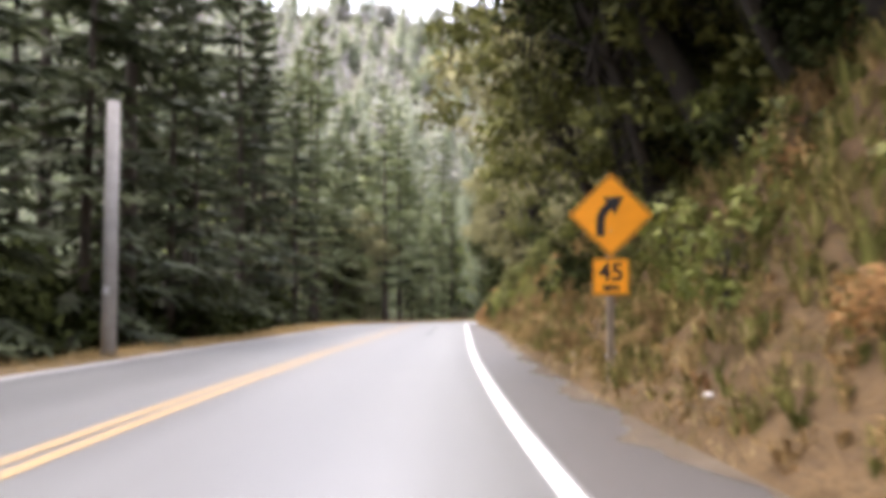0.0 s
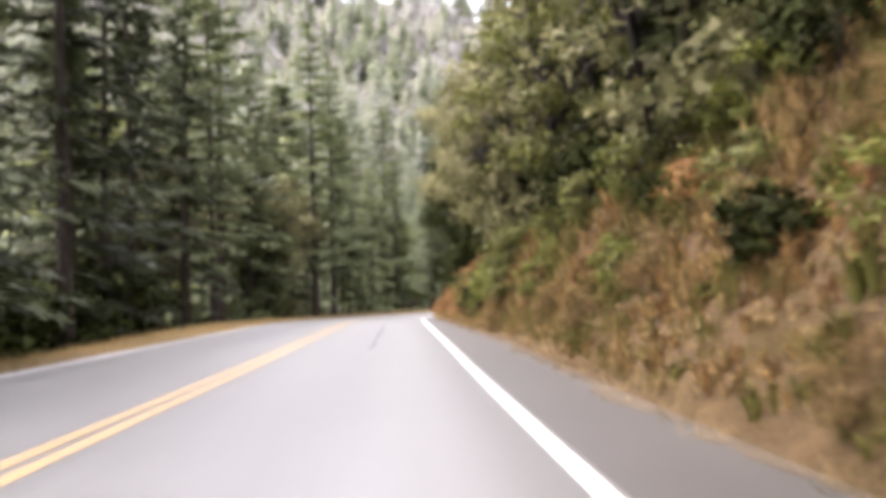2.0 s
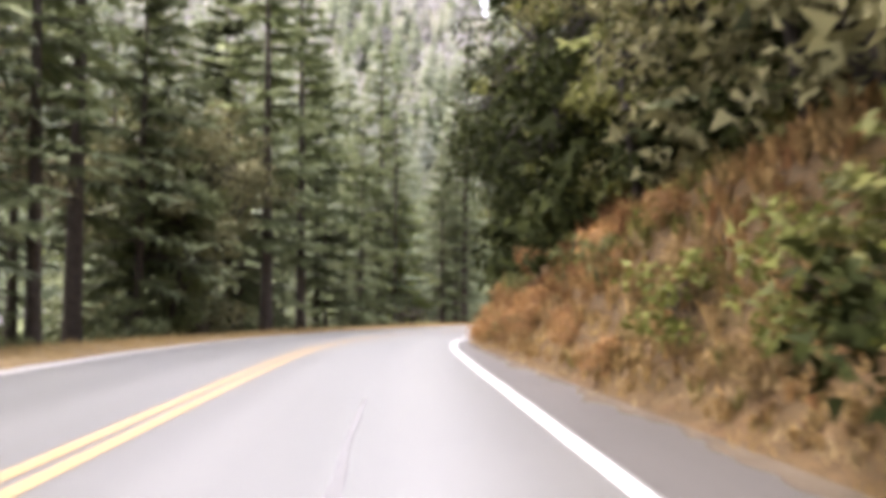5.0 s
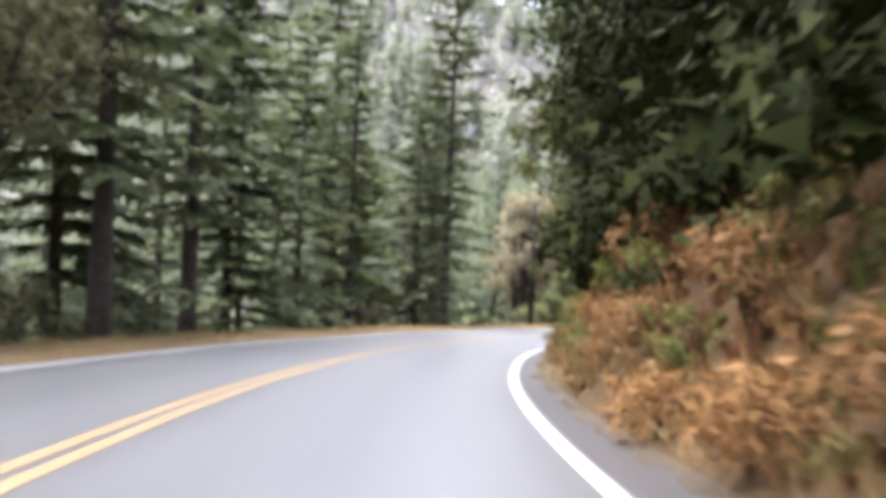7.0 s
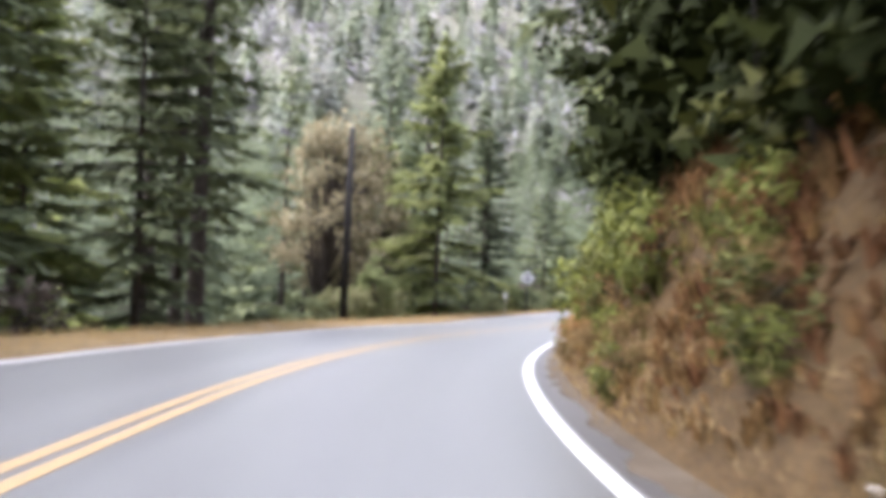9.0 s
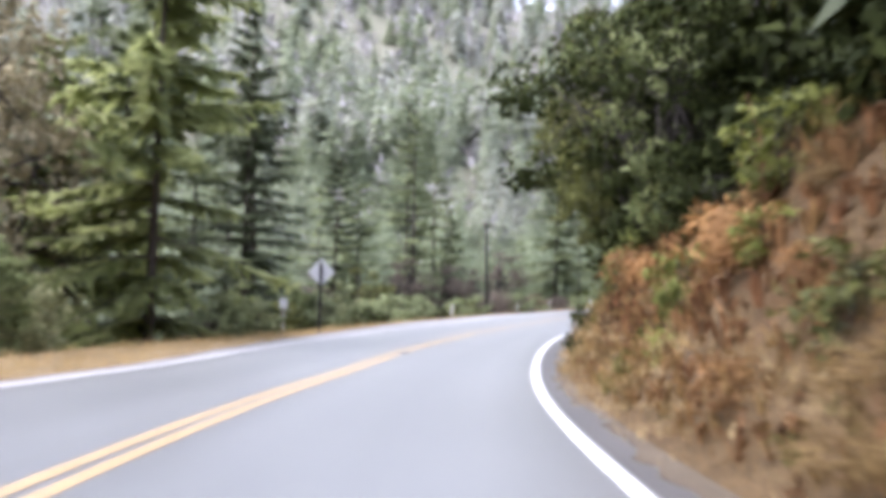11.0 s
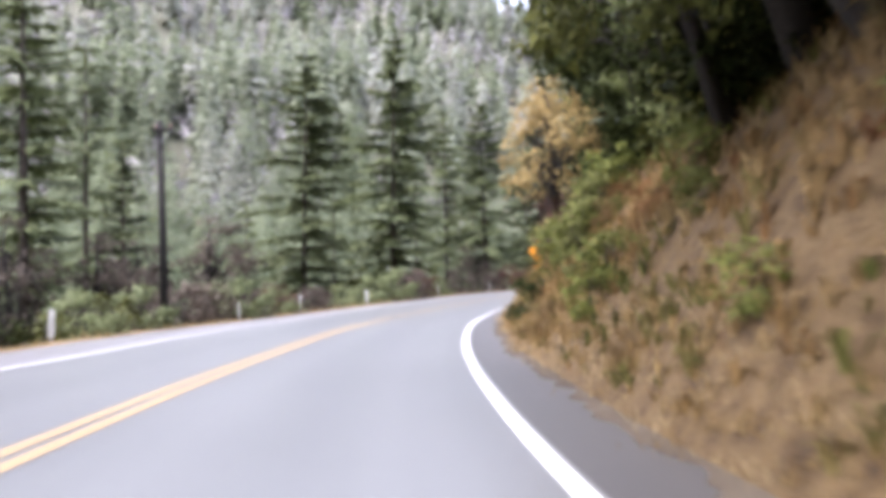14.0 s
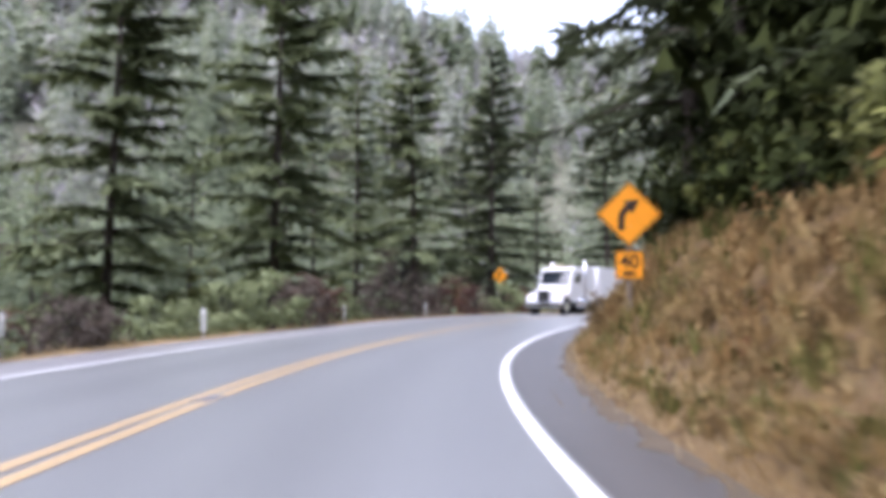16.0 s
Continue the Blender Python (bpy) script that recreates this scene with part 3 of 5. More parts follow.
def conifer_mesh(seed, h, whorls, sprays, reach=0.21, bare=0.14, droop=0.28, cap=0.8):
    """Trunk and crown of a fir: tapered trunk, drooping limbs with flat sprays of needles on both sides."""
    r = random.Random(seed)
    wood, leaf = ([], []), ([], [], [])
    lean = Vector((r.uniform(-0.02, 0.02), r.uniform(-0.02, 0.02), 0))
    n = 8
    pts = [Vector((0, 0, -1.2 + (h + 1.2) * i / n)) + lean * (h * (i / n) ** 1.5) for i in range(n + 1)]
    join(wood, *tube(pts, [0.0135 * h * (1 - 0.93 * i / n) * (1.25 if i == 0 else 1) for i in range(n + 1)], 8))
    for w in range(whorls):
        u = bare + (0.985 - bare) * (w / (whorls - 1)) ** 0.92
        z = u * h
        core = Vector((lean.x * h * u ** 1.5, lean.y * h * u ** 1.5, z))
        for b in range(4 if u < 0.9 else 3):
            if r.random() < 0.1:
                continue
            a = r.uniform(0, 2 * math.pi)
            out = Vector((math.cos(a), math.sin(a), 0))
            ln = (reach * h * (1 - u) ** 0.72 + 0.35) * r.uniform(0.55, 1.12) * (1.0 if u > bare + 0.15 else r.uniform(0.5, 1.0))
            up = 0.35 * u + r.uniform(-0.15, 0.1)
            line = [core + out * (ln * q) + Vector((0, 0, ln * (up * q - droop * (1.4 - u) * q * q + 0.10 * q ** 4))) for q in (0, 0.35, 0.7, 1.0)]
            join(wood, *tube([line[0], line[1], line[3]], [0.012 * ln + 0.012, 0.008 * ln + 0.006, 0.003], 3))
            for k in range(sprays):
                q = 0.08 + 0.92 * (k + r.random()) / sprays
                i = min(2, int(q * 3))
                p = line[0].lerp(line[3], q)
                p.z = line[i].lerp(line[i + 1], q * 3 - i).z if i < 3 else p.z
                sd = out.cross(Vector((0, 0, 1))) * (1 if k % 2 else -1)
                al = (out * r.uniform(0.35, 1.0) + sd * r.uniform(0.4, 1.0) + Vector((0, 0, r.uniform(-0.75, 0.05)))).normalized()
                wd = al.cross(Vector((r.uniform(-0.5, 0.5), r.uniform(-0.5, 0.5), 1))).normalized()
                needle_spray(leaf, p, al, wd, min(0.27 * ln * (1.15 - q) + 0.34, cap) * r.uniform(0.65, 1.25), r.uniform(0.3, 0.5), (out * 0.75 + Vector((0, 0, 0.65))).normalized())
            for k in range(4):
                al = (out * 0.8 + rand_dir(r) * 0.5 + Vector((0, 0, -0.2))).normalized()
                needle_spray(leaf, line[2].lerp(line[3], 0.4 + 0.2 * k), al, al.cross(rand_dir(r)).normalized(), r.uniform(0.3, 0.6), 0.4, (out * 0.75 + Vector((0, 0, 0.65))).normalized())
    for k in range(6):
        needle_spray(leaf, pts[-2].lerp(pts[-1], 0.5), Vector((r.uniform(-0.3, 0.3), r.uniform(-0.3, 0.3), 1)).normalized(), rand_dir(r), 0.06 * h, 0.2, Vector((0, 0, 1)))
    return wood, leaf


def broadleaf_mesh(seed, h, spread, clumps, leaves, size, stems=1, low=0.25, clump_r=0.2, slim=(0.5, 0.8)):
    """Trunk or stems with limbs, and clumps of small leaves at the limbs' ends."""
    r = random.Random(seed)
    wood, leaf = ([], []), ([], [], [])
    tips = []
    for k in range(stems):
        a = r.uniform(0, 6.28)
        base = Vector((math.cos(a), math.sin(a), 0)) * (0.04 * spread * (stems > 1))
        top = Vector((math.cos(a) * spread * r.uniform(0.05, 0.3), math.sin(a) * spread * r.uniform(0.05, 0.3), h * r.uniform(0.6, 0.85)))
        mid = base.lerp(top, 0.5) + Vector((r.uniform(-0.08, 0.08) * h, r.uniform(-0.08, 0.08) * h, 0))
        rad = 0.028 * h / math.sqrt(stems)
        join(wood, *tube([base - Vector((0, 0, 0.6)), base, mid, top], [rad * 1.2, rad, rad * 0.7, rad * 0.3], 7 if stems == 1 else 4))
        tips += [(mid, top, rad)]
    for c in range(clumps):
        mid, top, rad = tips[c % stems]
        root = mid.lerp(top, r.uniform(-0.4, 1.0))
        d = rand_dir(r)
        ctr = Vector((d.x * spread * r.uniform(0.45, 1), d.y * spread * r.uniform(0.45, 1), h * (low + (1 - low) * (0.5 + 0.5 * d.z * r.uniform(0.5, 1)))))
        ctr.z = min(ctr.z, h * (1.0 - 0.35 * ((ctr.x ** 2 + ctr.y ** 2) / spread ** 2)))
        bendp = root.lerp(ctr, 0.55) + Vector((0, 0, 0.08 * h))
        join(wood, *tube([root, bendp, ctr], [rad * 0.35, rad * 0.22, rad * 0.06], 4 if stems == 1 else 3))
        cr = clump_r * spread * r.uniform(0.7, 1.35)
        for k in range(int(leaves * 1.75)):
            v = rand_dir(r) * (cr * r.random() ** 0.45)
            v.z *= 0.62
            al = (rand_dir(r) + Vector((0, 0, -0.3)) + v * (0.6 / cr)).normalized()
            needle_spray(leaf, ctr + v, al, al.cross(rand_dir(r)).normalized(), size * r.uniform(0.5, 1.3), r.uniform(*slim), (v / cr + Vector((ctr.x, ctr.y, 0)) * (0.5 / spread) + Vector((0, 0, 0.45))).normalized())
    return wood, leaf


def plant(name, wood, leaf, bark, green, label, category, wood_name="trunk", leaf_name="crown"):
    ob = empty(name, Matrix(), label, category)
    stems = under(wood_name, mesh_of(wood_name, wood[0], wood[1], bark, True), ob)
    leaves = under(leaf_name, fast_mesh(leaf_name, [tuple(v) for v in leaf[0]], leaf[1], green, leaf[2], 0.82), ob)
    if leaf_name != "crown":
        tagged(leaves, kind="stuff")
        tagged(stems, kind="stuff")
    return ob


def put(proto, s, o, size=1.0, sink=0.15, spin=None, stretch=1.0, used=set(), tilt=0.0):
    """Set a plant at a place beside the road; the first use moves the plant itself. tilt: degrees by which it leans over the road from the bank."""
    if tilt and spin is None:
        a = heading(s)
        spin = math.degrees(math.atan2(-math.cos(a), -math.sin(a))) + rng.uniform(-35, 35)
    x, y, z = place(s, o, side_height(s, o) - sink)
    spin = rng.uniform(0, 360) if spin is None else spin
    m = pose(x, y, z, tilt, 0, spin) @ Matrix.Diagonal((size, size, size * stretch, 1))
    if proto.name in used:
        keep = proto.matrix_basis.copy()
        proto.matrix_basis = Matrix()
        ob = copy_thing(proto, m)
        proto.matrix_basis = keep
        return ob
    used.add(proto.name)
    proto.matrix_basis = m
    return proto


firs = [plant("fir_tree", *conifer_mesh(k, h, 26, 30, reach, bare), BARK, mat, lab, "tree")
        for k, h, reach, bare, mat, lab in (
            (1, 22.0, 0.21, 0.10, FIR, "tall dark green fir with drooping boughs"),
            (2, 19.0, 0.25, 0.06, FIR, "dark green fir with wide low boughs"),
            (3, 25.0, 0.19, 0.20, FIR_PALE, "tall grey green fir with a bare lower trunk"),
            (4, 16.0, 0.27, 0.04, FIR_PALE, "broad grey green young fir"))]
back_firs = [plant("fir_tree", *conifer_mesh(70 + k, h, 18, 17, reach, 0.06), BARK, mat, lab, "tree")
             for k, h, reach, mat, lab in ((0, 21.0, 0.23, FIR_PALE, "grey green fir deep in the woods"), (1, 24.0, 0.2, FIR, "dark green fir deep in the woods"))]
oaks = [plant("oak_tree", *broadleaf_mesh(20 + k, h, sp, 44, 64, 0.2, st, low, 0.23), BARK_PALE, mat, lab, "tree")
        for k, h, sp, st, low, mat, lab in (
            (0, 8.0, 3.2, 1, 0.05, OAK, "dark evergreen oak leaning out over the bank"),
            (1, 6.5, 3.0, 3, 0.0, OAK, "many stemmed dark evergreen oak on the slope"),
            (2, 7.5, 2.8, 2, 0.0, LAUREL, "olive green laurel tree above the bank"),
            (3, 9.5, 3.4, 1, 0.12, OAK, "tall dark evergreen oak on the slope"),
            (4, 8.5, 3.2, 2, 0.02, KHAKI, "grey olive oak leaning out from the bank"))]
# filler oaks with oversized near-black leaves, to keep the depth dark
back_oaks = [plant("oak_tree", *broadleaf_mesh(80 + k, 8.5, 3.3, 34, 30, 0.5, 1, 0.0, 0.28), BARK_PALE, OAK, "dark evergreen oak deep in the woods", "tree") for k in range(2)]
maple = plant("maple_tree", *broadleaf_mesh(31, 7.5, 2.1, 46, 44, 0.19, 2, 0.1, 0.38), BARK_PALE, YELLOW_LEAF, "small maple with faded yellow autumn leaves", "tree")
shrubs = [plant("shrub", *broadleaf_mesh(40 + k, 1.5, 0.8, 17, 15 if mat is OAK else 22, 0.18 if mat is OAK else 0.135, 4, 0.0, 0.36), BARK_PALE, mat, lab, "shrub", "branchwork", "foliage")
          for k, mat, lab in ((0, SHRUB, "bright green leafy shrub on the bank"), (1, LAUREL, "olive green leafy shrub on the bank"), (2, OAK, "dark green leafy shrub at the foot of the trees"))]
brush = [plant("brush", *broadleaf_mesh(50 + k, 2.2, 1.3, 22, 28, 0.17, 5, 0.0, 0.32), BARK_PALE, mat, lab, "shrub", "branchwork", "foliage")
         for k, mat, lab in ((0, BARE_TWIG, "tangle of bare brown brush"), (1, FIR_PALE, "grey green roadside brush"))]
weeds = plant("dry_weeds", *broadleaf_mesh(61, 0.8, 0.5, 14, 30, 0.2, 5, 0.0, 0.4, (0.08, 0.16)), BARE_BARK, WEED, "clump of tall dry brown weeds on the bank", "weed", "stalk", "seed_heads")
red_brush = plant("brush", *broadleaf_mesh(55, 2.6, 1.5, 26, 30, 0.15, 5, 0.0, 0.3), BARE_BARK, MAROON, "thicket of red brown leafless brush above the bank", "shrub", "branchwork", "foliage")
bracken = plant("bracken", *broadleaf_mesh(60, 0.6, 0.55, 18, 25, 0.13, 5, 0.0, 0.45, (0.2, 0.38)), BARE_BARK, DEAD_FERN, "clump of dead red brown bracken on the bank", "fern", "stalk", "frond_mass")


def left_edge(s):
    return -LEFT - prof(s, LEFT_SHOULDER) - prof(s, VERGE)


def crest(s):
    return LANE + prof(s, TOE) + prof(s, BANK_H) / prof(s, BANK_SLOPE)


# woods beside the falling side of the road
for s in np.arange(4, 150, 4.4):
    if 127 < s or 88 < s < 103:
        continue
    # past station 66 the firs take the needles paled for haze
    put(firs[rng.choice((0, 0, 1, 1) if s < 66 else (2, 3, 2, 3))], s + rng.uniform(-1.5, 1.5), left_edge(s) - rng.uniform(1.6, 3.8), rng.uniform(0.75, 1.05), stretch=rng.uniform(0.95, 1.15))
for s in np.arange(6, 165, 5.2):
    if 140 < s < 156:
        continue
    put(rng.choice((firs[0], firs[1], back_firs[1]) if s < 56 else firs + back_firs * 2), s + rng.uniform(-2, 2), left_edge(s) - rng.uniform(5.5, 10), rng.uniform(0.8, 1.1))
for s in np.arange(0, 265, 8.0):
    put(rng.choice(back_firs), s + rng.uniform(-2, 2), -rng.uniform(17, 26), rng.uniform(0.8, 1.15))
for s in np.arange(8, 175, 6.0):
    put(rng.choice((brush[1], shrubs[2], brush[0], shrubs[1])), s, left_edge(s) - rng.uniform(0.6, 3.2), rng.uniform(0.5, 1.0))
# open roadside further on: brush at the pavement's edge, large firs behind it
for s in np.arange(150, 255, 2.2):
    put(rng.choice((brush[0], brush[1], brush[1], shrubs[1], shrubs[1], shrubs[2]) if s < 190 else (brush[0], brush[0], brush[1], red_brush)), s, left_edge(s) - rng.uniform(0.5, 1.9), rng.uniform(0.75, 1.2), 0.15)
for s in np.arange(158, 262, 3.1):
    put(rng.choice((brush[0], brush[1], oaks[2], brush[1])), s, left_edge(s) - rng.uniform(4.5, 8), rng.uniform(0.6, 1.0), 0.3)
for s, o, kind, size in ((232.0, -16.5, 0, 0.85), (210.0, -19.5, 1, 0.9), (204.0, -20.0, 3, 0.85), (243.0, -11.0, 0, 0.9), (252.0, -9.0, 1, 0.9),
                         (198.0, -16.0, 2, 0.9), (186.0, -15.0, 3, 0.9), (178.0, -13.0, 1, 0.75), (260.0, -10.0, 2, 0.9), (238.0, -17.0, 2, 0.9), (248.0, -18.0, 0, 0.9), (268.0, -8.5, 0, 0.9), (275.0, -9.0, 1, 1.0)):
    put(firs[kind], s, o, size)

# trees on the bank
for s in np.arange(1, 230, 3.4):
    if s > 183:
        continue
    out = -0.6 if 106 < s < 140 or 62 < s < 76 else 0.1 if 76 < s < 93 else 0.7 if 76 < s < 170 else 0.0
    # near-black or lighter leaves by station, after how lit the crowns look
    put(rng.choice((oaks[0], oaks[2], oaks[2]) if 66 < s < 78 or 92 < s < 104 else (oaks[0], oaks[1], oaks[3]) if s < 20 or 64 < s < 128 else (oaks[4], oaks[4], oaks[2]) if s < 76 else oaks[:4] + [oaks[2]] * 2), s + rng.uniform(-1, 1), crest(s) + rng.uniform(0.4, 1.6) - out, rng.uniform(0.8, 1.1), tilt=rng.uniform(3, 9) if 62 < s < 140 or 22 < s < 48 else rng.uniform(8, 20))
# oaks added behind the front row to darken its gaps
for s in np.arange(0, 230, 3.0):
    put(rng.choice(back_oaks), s + rng.uniform(-1, 1), crest(s) + rng.uniform(3.4, 5.6), rng.uniform(0.9, 1.15))
for s in np.arange(2, 232, 5.0):
    put(rng.choice(back_firs), s, LANE + rng.uniform(12, 22), rng.uniform(0.7, 1.0))
# mostly hidden firs added to block the sky over the bank trees
for s in np.arange(1, 230, 5.3):
    put(rng.choice(back_firs), s + rng.uniform(-1, 1), crest(s) + rng.uniform(2.0, 3.6), rng.uniform(0.75, 0.95))
dark_fir = plant("fir_tree", *conifer_mesh(10, 17.0, 26, 56, 0.25, 0.03, 0.34, 0.5), BARK, FIR, "dense dark green fir on the bank", "tree")
for s, o, size in ((204.0, 8.0, 1.0), (208.0, 7.6, 1.05), (212.5, 8.2, 1.0), (218.0, 8.4, 0.95), (200.0, 10.5, 1.05)):
    put(dark_fir, s, o, size)
for s in np.arange(3, 225, 7.0):
    put(rng.choice((shrubs[2], shrubs[2], shrubs[2], shrubs[1])), s, crest(s) + rng.uniform(-0.3, 1.4), rng.uniform(0.7, 1.3))
for s in np.arange(5, 225, 4.0):
    if 186 < s < 214:
        continue
    put(rng.choice((shrubs[0], shrubs[1], bracken, bracken)), s + rng.uniform(-1, 1), LANE + prof(s, TOE) + (crest(s) - LANE - prof(s, TOE)) * rng.uniform(0.2, 0.95), rng.uniform(0.45, 0.95))
for s in np.arange(3, 210, 3.4):
    put(weeds, s + rng.uniform(-0.6, 0.6), LANE + prof(s, TOE) + (crest(s) - LANE - prof(s, TOE)) * rng.uniform(0.05, 0.8), rng.uniform(0.5, 1.05))
for s in np.arange(6, 30, 3.4):
    put(rng.choice((shrubs[1], shrubs[2], bracken)), s + rng.uniform(-0.6, 0.6), LANE + prof(s, TOE) + (crest(s) - LANE - prof(s, TOE)) * rng.uniform(0.35, 1.0), rng.uniform(0.6, 1.1))
for s in np.concatenate([np.arange(58, 84, 1.0), np.arange(84, 140, 2.2)]):
    put(bracken, s + rng.uniform(-0.4, 0.4), LANE + prof(s, TOE) + (crest(s) - LANE - prof(s, TOE)) * rng.uniform(0.06, 0.95), rng.uniform(0.6, 1.2))
for s, u, kind, size in ((40.0, 0.42, 0, 0.75), (46.0, 0.3, 1, 0.9), (47.5, 0.6, 1, 1.0), (48.2, 0.75, 1, 0.9), (49.0, 0.8, 0, 1.0), (49.6, 0.62, 0, 0.9), (50.5, 0.45, 0, 1.0), (51.0, 0.6, 0, 0.95), (52.0, 0.7, 1, 1.0), (52.4, 0.5, 1, 0.9), (51.5, 0.25, 2, 0.9), (53.5, 0.4, 0, 0.9), (107.0, 0.5, 0, 0.9), (93.0, 0.2, 1, 0.5), (90.0, 0.55, 0, 0.6), (97.0, 0.35, 0, 0.6), (101.0, 0.25, 1, 0.6), (102.5, 0.6, 0, 0.7), (77.0, 0.3, 1, 0.5), (80.0, 0.45, 2, 0.6), (66.0, 0.25, 2, 0.5), (70.0, 0.5, 1, 0.6), (118.0, 0.3, 0, 0.6), (127.0, 0.4, 1, 0.6), (134.0, 0.6, 0, 0.7), (150.0, 0.55, 0, 1.0), (152.0, 0.55, 1, 0.9), (149.3, 0.62, 0, 0.8), (108.5, 0.3, 1, 0.8), (144.5, 0.75, 0, 0.8), (147.5, 0.2, 2, 0.6),
                         (171.0, 0.35, 0, 0.7), (182.0, 0.12, 2, 0.55), (182.4, 0.3, 2, 0.6), (142.0, 0.12, 2, 0.5), (120.0, 0.15, 2, 0.6), (111.0, 0.3, 0, 1.0), (112.5, 0.45, 1, 0.9), (113.0, 0.6, 1, 0.9), (110.0, 0.7, 0, 0.95), (110.8, 0.55, 0, 0.9), (114.5, 0.6, 1, 1.0), (179.5, 0.42, 0, 0.9), (179.9, 0.52, 1, 0.9), (180.3, 0.65, 1, 1.0), (180.8, 0.75, 0, 1.0), (181.2, 0.88, 0, 1.0), (172.5, 0.13, 0, 0.6), (172.8, 0.2, 0, 0.7), (175.5, 0.24, 1, 0.6), (175.0, 0.3, 0, 0.6), (181.0, 0.1, 2, 0.45), (166.0, 0.14, 0, 0.45), (163.5, 0.36, 0, 0.6), (164.5, 0.42, 1, 0.6), (160.5, 0.1, 1, 0.4), (170.0, 0.3, 0, 0.4), (157.5, 0.72, 1, 0.8), (147.0, 0.2, 2, 0.6), (182.0, 0.6, 0, 1.0), (181.0, 0.5, 1, 0.9), (186.0, 0.35, 2, 0.6)):
    put(shrubs[kind], s, LANE + prof(s, TOE) + (crest(s) - LANE - prof(s, TOE)) * u, size)
tan_tree = plant("deciduous_tree", *broadleaf_mesh(33, 9.0, 2.6, 46, 66, 0.22, 1, 0.25, 0.34), BARK, BROWN_LEAF, "deciduous tree with thin tan autumn leaves", "tree")
pale_tree = plant("leafy_tree", *broadleaf_mesh(34, 8.5, 2.6, 46, 66, 0.3, 2, 0.0, 0.28), BARK, SPRING, "pale yellow green leafy tree at the verge", "tree")
for s, o, size in ((151.0, -15.5, 1.6), (143.5, -12.0, 1.45), (74.0, -12.0, 1.35)):
    put(tan_tree, s, o, size)
broad_fir = plant("fir_tree", *conifer_mesh(8, 21.0, 28, 80, 0.3, 0.16, 0.36), BARK, FIR_PALE, "broad pale green fir with a dark bare lower trunk", "tree")
for s, o, kind, size in ((99.5, -8.4, 2, 0.95), (92.0, -7.2, 2, 0.95), (125.5, -8.8, 2, 1.0), (131.0, -13.0, 2, 0.9)):
    put(firs[kind], s, o, size)
for s, o, size in ((84.5, -10.0, 1.3), (88.0, -9.0, 1.4), (91.0, -11.0, 1.5)):
    put(oaks[4], s, o, size)
for s, o, size in ((227.0, -12.5, 1.12), (218.0, -13.2, 0.98), (238.0, -12.5, 0.95), (246.0, -14.0, 1.0), (96.0, -11.0, 1.0), (106.0, -10.5, 0.95)):
    put(broad_fir, s, o, size)
for s, o, kind, size in ((161.5, -10.6, 1, 0.8), (165.0, -11.8, 0, 0.85), (168.5, -14.0, 1, 0.8)):
    put(firs[kind], s, o, size)
# near-black shrubs stand in for the dark under these firs
for s, o in ((156.0, -9.0), (157.6, -8.6), (159.2, -9.4), (160.8, -8.8), (158.5, -11.0), (161.5, -11.5)):
    put(shrubs[2], s, o, rng.uniform(1.2, 1.7), 0.2)
olive_brush = plant("brush", *broadleaf_mesh(57, 4.2, 2.4, 40, 42, 0.24, 4, 0.0, 0.3), BARK_PALE, OLIVE, "rounded pale olive brush beyond the verge", "shrub", "branchwork", "foliage")
for s, o, size in ((164.0, -8.8, 0.6), (167.5, -9.8, 0.9), (171.5, -11.2, 1.15), (176.0, -11.0, 1.0), (180.5, -10.6, 0.85), (185.0, -10.5, 0.7), (174.0, -14.0, 1.2), (166.0, -14.5, 1.2), (182.5, -14.0, 1.1), (138.5, -9.0, 0.7), (142.5, -9.2, 0.8), (191.5, 8.0, 0.6)):
    put(olive_brush, s, o, size)
mossy_fir = plant("fir_tree", *conifer_mesh(7, 14.0, 30, 60, 0.36, 0.05), BARK, MOSSY, "bright yellow green fir with long drooping sprays", "tree")
for s, o, size in ((149.5, -8.6, 1.0), (153.0, -14.0, 1.05), (121.0, -12.0, 0.9), (69.0, -14.0, 1.2), (62.0, 11.0, 1.0), (68.0, 10.5, 0.95), (74.0, 10.0, 0.9)):
    put(mossy_fir, s, o, size, stretch=1.25 if s == 149.5 else 1.0)
bare_tree = plant("deciduous_tree", *broadleaf_mesh(35, 8.5, 2.4, 40, 40, 0.2, 2, 0.1, 0.26), BARK_PALE, BARE_TWIG, "leafless grey brown tree behind the roadside brush", "tree")
for s, o, size in ((211.0, -14.0, 1.2), (206.0, -15.5, 1.1), (201.0, -14.0, 1.0), (195.0, -15.0, 1.1), (188.0, -13.0, 0.8), (173.0, -12.0, 0.7), (236.0, -12.0, 0.9)):
    put(bare_tree, s, o, size)
# pale crowns on the bank stand in for leaves that catch the light
for s, o, size in ((141.5, 0.2, 0.7), (146.0, 0.6, 0.75), (117.0, 0.0, 0.6), (125.0, 0.8, 0.6), (181.5, 1.0, 0.6)):
    put(pale_tree, s, crest(s) + o, size)
for s, o, size in ((140.5, -8.2, 0.42), (84.0, -8.4, 1.0), (154.5, -7.6, 0.3), (163.0, -9.0, 0.45), (168.0, -9.5, 0.4)):
    put(pale_tree, s, o, size)
for s in np.arange(183.5, 201, 1.5):
    put((red_brush if s < 192 else shrubs[2]) if rng.random() < 0.13 else shrubs[rng.choice((1, 2))], s, crest(s) + rng.uniform(0.2, 2.6), rng.uniform(0.8, 1.3))
